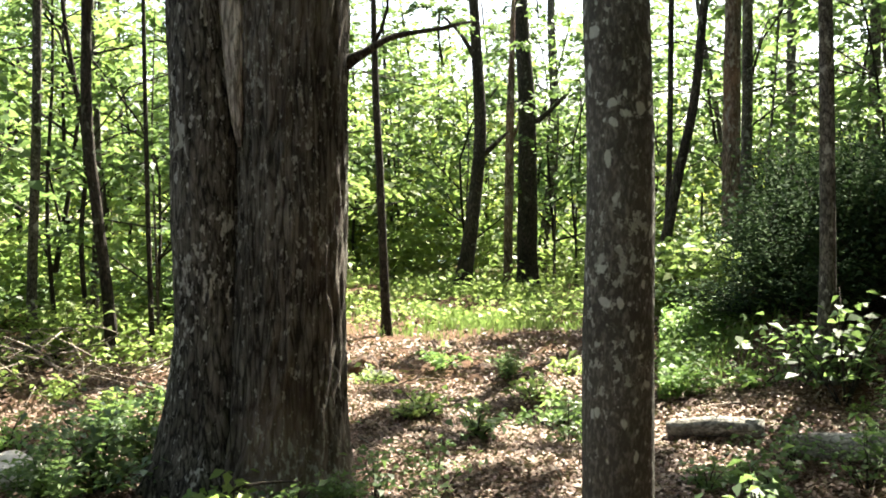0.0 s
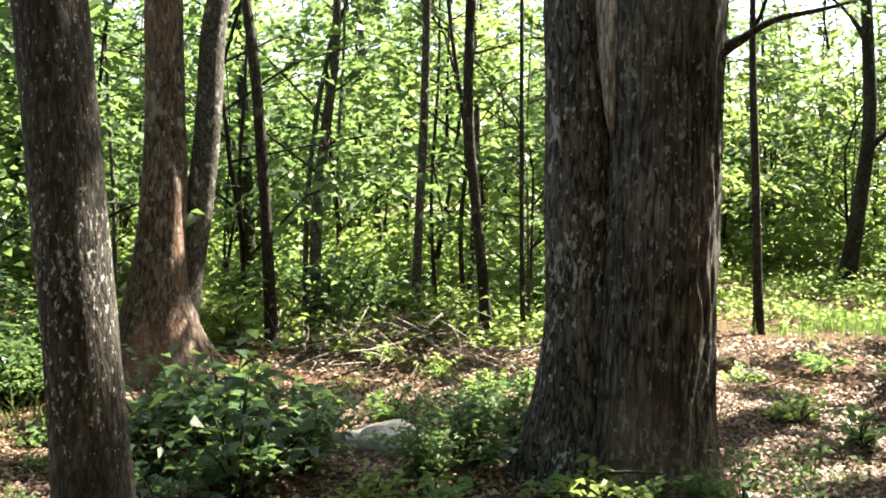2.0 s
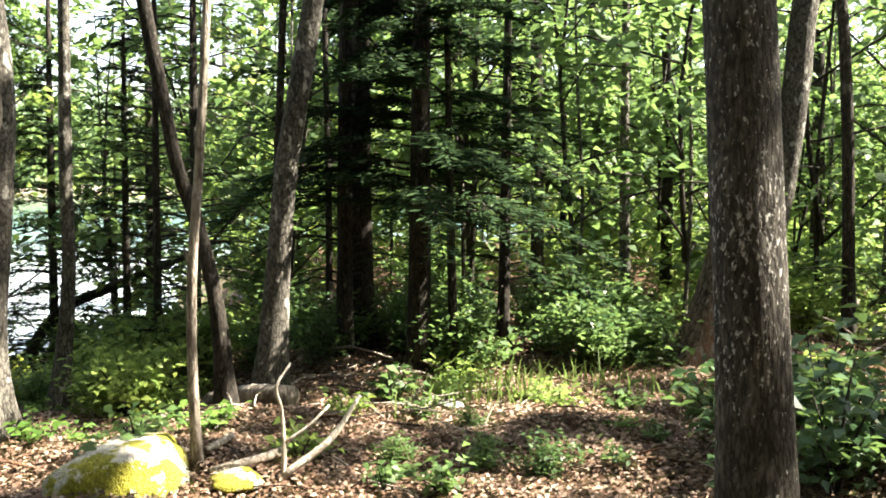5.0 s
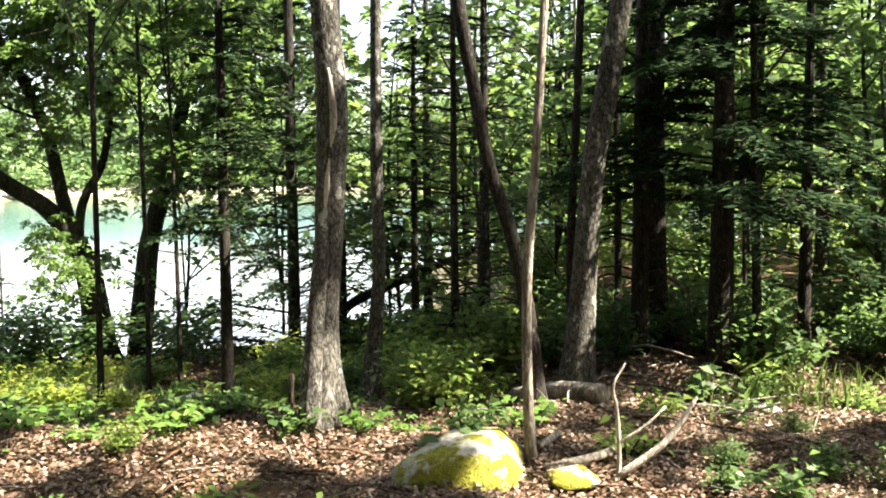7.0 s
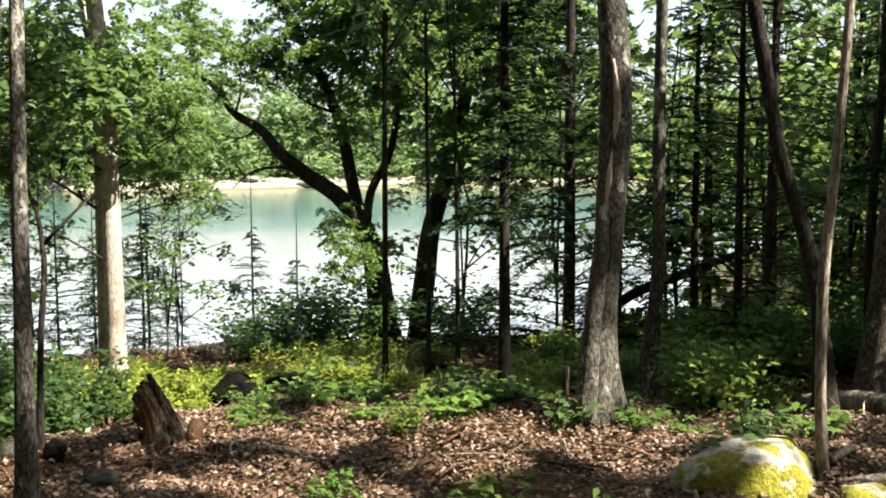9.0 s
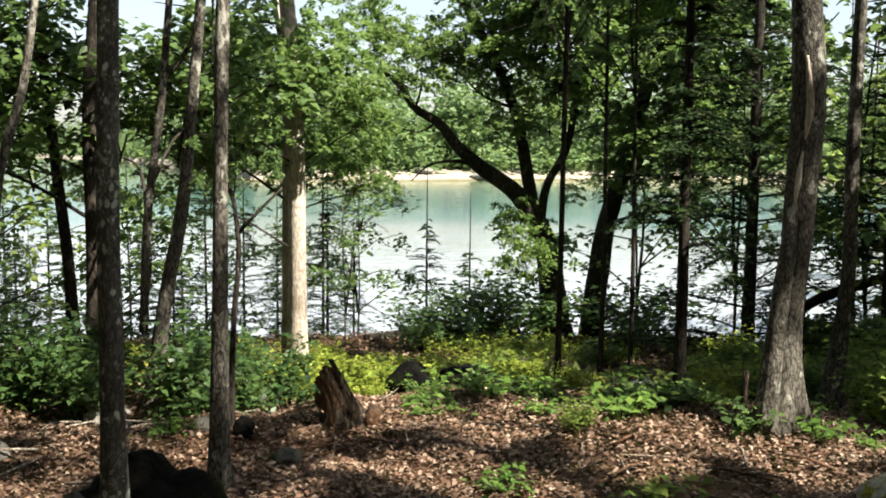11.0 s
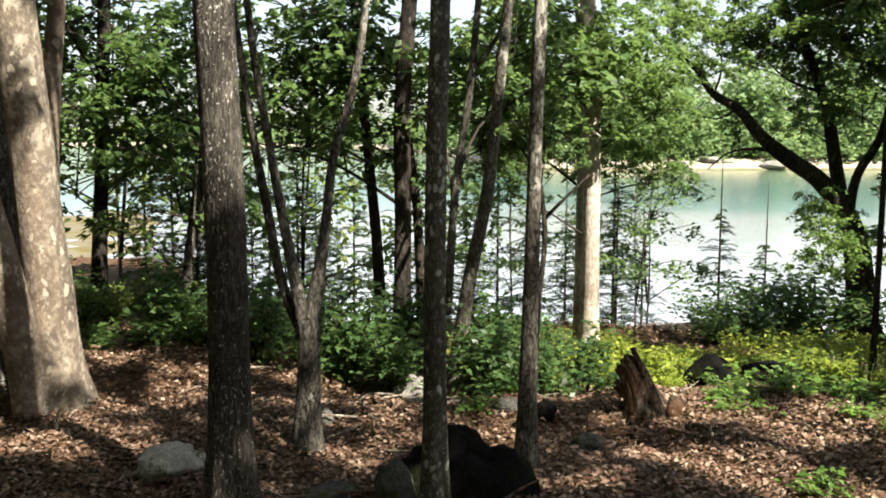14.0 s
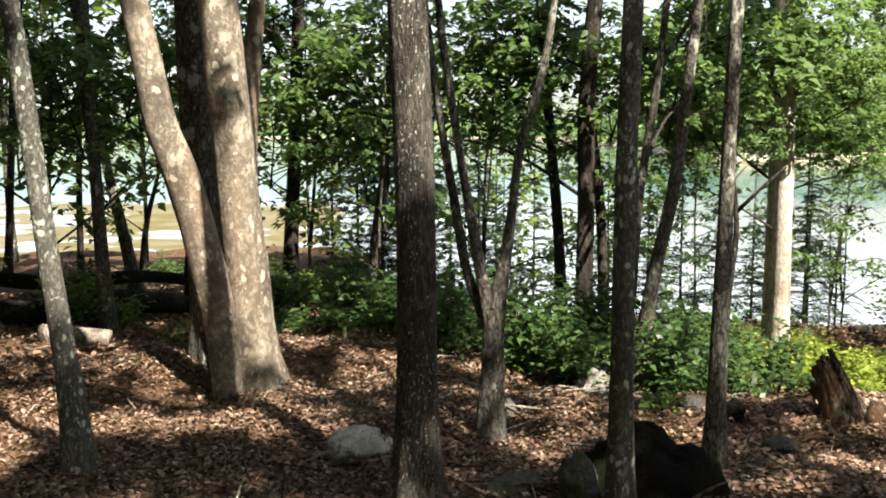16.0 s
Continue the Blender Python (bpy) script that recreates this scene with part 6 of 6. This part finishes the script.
log([on(1.40, 6.28, .06, .06), on(1.66, 6.20, .065, .065), on(1.95, 6.1, .06, .06)], BARK_BIRCH, "fallen birch log with white bark")
log([on(1.98, 5.78, .07, .075), on(2.3, 5.62, .07, .08), on(2.75, 5.4, .06, .08)], BARK_BIRCH, "fallen birch log with peeling white bark")
log([on(-5.62, 3.0, .08, .07), on(-6.0, 2.95, .08, .075), on(-6.4, 2.85, .06, .07)], DEADWOOD, "short grey log with a cut end")
log([on(-4.6, 1.95, .03, .022), on(-4.6, 2.3, .05, .024), on(-4.9, 2.6, .03, .02)], DEADWOOD, "pale bare stick on the litter", 8, "stick", "stick")
log([on(-4.75, 2.0, .06, .018), on(-4.95, 2.25, .05, .018)], DEADWOOD, "pale bare stick on the litter", 8, "stick", "stick")
log([on(-6.9, -8.6, .16, .10), on(-7.3, -8.0, .10, .12), on(-7.6, -7.3, .2, .11), on(-7.9, -6.6, .12, .08)], CHARRED, "black charred fallen trunk on the ground", 18)
log([on(-7.5, -8.9, .30, .07), on(-7.8, -8.1, .24, .075), on(-8.0, -7.4, .32, .06), on(-8.3, -6.3, .22, .04)], CHARRED, "black charred fallen trunk on the ground", 18)
log([on(-8.0, -6.8, .1, .07), on(-8.2, -6.9, .6, .06), on(-8.1, -6.7, .8, .03)], CHARRED, "black upright branch stub of charred wood", 10)
log([on(-6.3, -6.9, .06, .08), on(-6.5, -6.4, .06, .07)], DEADWOOD, "pale weathered log on the ground", 12)
log([(-10.5, 2.8, -.55, .06), (-10.22, 3.11, .1, .05), (-9.85, 3.55, .38, .045), (-9.3, 4.1, .7, .03)], BARK_DARK, "dark fallen trunk propped on branches", 12)
log([on(-12.6, -1.3, .02, .06), on(-12.8, -.8, .1, .06), on(-13.0, -.3, .2, .04)], BARK_DARK, "dark driftwood trunk at the bank", 12)
log([on(-10.3, -.6, .03, .03), on(-10.2, .0, .05, .035), on(-10.25, .5, .03, .025)], ROTTEN, "thin rotten fallen trunk across the slope", 10)
log([on(-8.25, .30, -.03, .075), on(-8.3, .22, .16, .07), on(-8.38, .12, .30, .045)], BLEACHED, "pale broken stump leaning on the slope", 12, "stump", "stump")
log([on(-9.9, .7, .03, .03), on(-9.75, 1.2, .06, .03), on(-9.8, 1.6, .04, .02)], ROTTEN, "brown fallen branch on the slope", 10)
log([on(-7.0, 1.45, 0, .02), on(-7.0, 1.46, .25, .018)], ROTTEN, "short upright post stub", 8, "post", "post")
# leaning broken stump
def torn_stump(x, y, label):
    """Splinters of a rotten trunk, standing in a ring and leaning one way."""
    rng = np.random.default_rng(6)
    ps = []
    for k in range(18):
        a = k * .349
        h, w = .20 + .12 * math.sin(a + 1.2) + rng.uniform(-.03, .05), rng.uniform(.022, .034)
        cx, cy = .062 * math.cos(a), .062 * math.sin(a)
        ps.append(tube([(cx * 1.7, cy * 1.7, -.06, w * 1.5), (cx - .03, cy - .07, h * .5, w), (cx * .9 - .06, cy * .9 - .16, h, w * .5)], 8, .03, .2, .12, k))
    ob = part("stump", fast_mesh("stump", *joined(ps), ROTTEN), m=pose(x, y, float(land(x, y))))
    return tagged(ob, label, "stump")


torn_stump(-6.30, -1.06, "leaning rotten stump with torn fibres")
log([on(-6.2, -.95, .02, .04), on(-6.35, -.93, .04, .045)], ROTTEN, "slab of rotten brown wood", 10)


def twig_heap(name, count, centre, spread, size, mat, label, category, high=.3):
    rng = np.random.default_rng(count)
    ps = []
    for _ in range(count):
        x, y = centre[0] + rng.normal(0, spread[0]), centre[1] + rng.normal(0, spread[1])
        a, L = rng.uniform(0, 6.28), size * rng.uniform(.3, 1.2)
        z = float(land(x, y)) + abs(rng.normal(0, high * .5))
        e = (x + math.cos(a) * L, y + math.sin(a) * L, z + rng.normal(0, high * .5))
        m = ((x + e[0]) / 2 + rng.normal(0, .05 * L), (y + e[1]) / 2 + rng.normal(0, .05 * L), (z + e[2]) / 2 + rng.normal(.03, .05) * L)
        r = rng.uniform(.003, .010)
        ps.append(tube([(x, y, z, r), (*m, r * .8), (*e, r * .3)], 5, .2, .1, n=5))
    return tagged(part(name, fast_mesh(name, *joined(ps), mat)), label, category, kind="stuff")


twig_heap("brush_pile", 170, (-3.2, 8.3), (.9, .4), .65, DEADWOOD, "tangled pile of grey dead branches", "brush pile", .4)
twig_heap("brush_pile", 60, (-4.4, 8.0), (.7, .4), .8, BARK_DARK, "tangle of dark dead branches", "brush pile", .6)
twig_heap("brush_pile", 60, (-5.6, 3.7), (.7, .5), .8, DEADWOOD, "scattered dead sticks on the litter", "brush pile", .12)
twig_heap("twigs", 500, (-5.0, .3), (1.6, 3.8), .45, ROTTEN, "dark rotting twigs lying on the leaf litter", "twigs", .05)
twig_heap("twigs", 350, (-5.0, .2), (1.6, 3.8), .4, DEADWOOD, "thin dead twigs lying on the leaf litter", "twigs", .05)
twig_heap("twigs", 160, (-.6, 7.0), (2.2, 1.4), .5, DEADWOOD, "thin dead twigs lying on the leaf litter", "twigs", .05)

# bare pale sapling with two shoots
bare = new("dead_sapling")
bare.location = (-4.42, 2.24, float(land(-4.42, 2.24)))
for shoot in ([(0, 0, -.03, .014), (-.01, .01, .2, .011), (-.02, .0, .36, .009), (.02, -.05, .46, .007), (-.03, .06, .56, .005)],
              [(-.01, .01, .18, .009), (.06, .12, .27, .007), (.10, .2, .36, .005)],
              [(0, 0, .02, .02), (.10, .22, .2, .016), (.16, .34, .4, .007)]):
    part("stem", fast_mesh("stem", *tube(shoot, 7, .05, .12, .03), BLEACHED), bare)
tagged(bare, "bare whitish dead sapling with forked shoots", "sapling")
# crooked root branch in front of the double trunk
log([on(-1.42, 4.62, .03, .018), on(-1.2, 4.65, .12, .016), on(-1.0, 4.62, .03, .014), on(-.9, 4.5, -.02, .01)], BARK_DARK, "crooked dead branch at the foot of a trunk", 8, "branch", "branch")
log([on(-1.2, 4.65, .12, .012), on(-.95, 4.75, .18, .009), on(-.7, 4.8, .17, .005)], BARK_DARK, "thin dead branch at the foot of a trunk", 7, "branch", "branch")

# ---- leaf litter ----
def litter(name, count, near, far, az0, az1, size, flat, depth, seed, label):
    rng = np.random.default_rng(seed)
    lr, la = np.sqrt(rng.uniform(near**2, far**2, count)), rng.uniform(az0, az1, count)
    keep = rng.uniform(0, 1, count) < np.where((la > -10) & (la < 8) & (lr > 10.5), .25, 1.0)
    lr, la = lr[keep], np.radians(la[keep])
    thin = np.sin(2.3 * lr + 3 * np.sin(5 * la)) + np.sin(9 * la + 2 * np.sin(1.7 * lr)) + rng.normal(0, .8, len(lr)) > 1.25
    lr, la = lr[~thin], la[~thin]
    lx, ly = -lr * np.sin(la), lr * np.cos(la)
    lc = np.stack([lx, ly, land(lx, ly) + np.abs(rng.normal(0, depth, len(lx))) + .004], 1)
    lv, lf = leaves(lc, size, rng, flat, .62, 0, .2)
    tagged(part(name, fast_mesh(name, lv, lf, LITTER)), label, "leaves", kind="stuff")


litter("leaf_litter", 340000, 3.3, 8.2, -34, 142, .036, .62, .014, 77, "brown fallen leaves covering the forest floor")
litter("leaf_litter", 120000, 8.2, 13.5, -34, 142, .055, .6, .02, 78, "brown fallen leaves under the further trees")

# ---- woods across the bay ----
rng = np.random.default_rng(9)
cs = []
for _ in range(760):
    az = rng.uniform(-50, 145)
    r = 150 + 14 * math.sin(az / 9.0) + 420 * float(step(99, 113, az)) + 30 * float(step(30, 0, az)) + (rng.uniform(11, 19) if rng.uniform() < .45 else rng.uniform(14, 70))
    x, y = polar(r, az)
    z, h, w = float(land(x, y)), rng.uniform(9, 14), rng.uniform(2.8, 4.6)
    q = rng.normal(0, 1, (230, 3))
    q /= np.linalg.norm(q, axis=1)[:, None]
    q *= rng.uniform(.7, 1.0, (230, 1))
    cs.append(np.array([x, y, z + h * .5]) + q * (w, w, h * .52))
for _ in range(700):            # bushes along the far beach
    az = rng.uniform(-40, 140)
    r = 150 + 14 * math.sin(az / 9.0) + 420 * float(step(99, 113, az)) + 30 * float(step(30, 0, az)) + rng.uniform(8, 16)
    x, y = polar(r, az)
    q = rng.normal(0, 1, (50, 3))
    cs.append(np.array([x, y, float(land(x, y)) + 1.0]) + q * (1.4, 1.4, .9))
cs = np.vstack(cs)
fv, ff = leaves(cs, 0.98, rng, .3, .8)
tagged(part("far_woods", fast_mesh("far_woods", fv, ff, FAR_LEAF)), "hazy green woods on the far shore of the bay", "woods", kind="stuff")
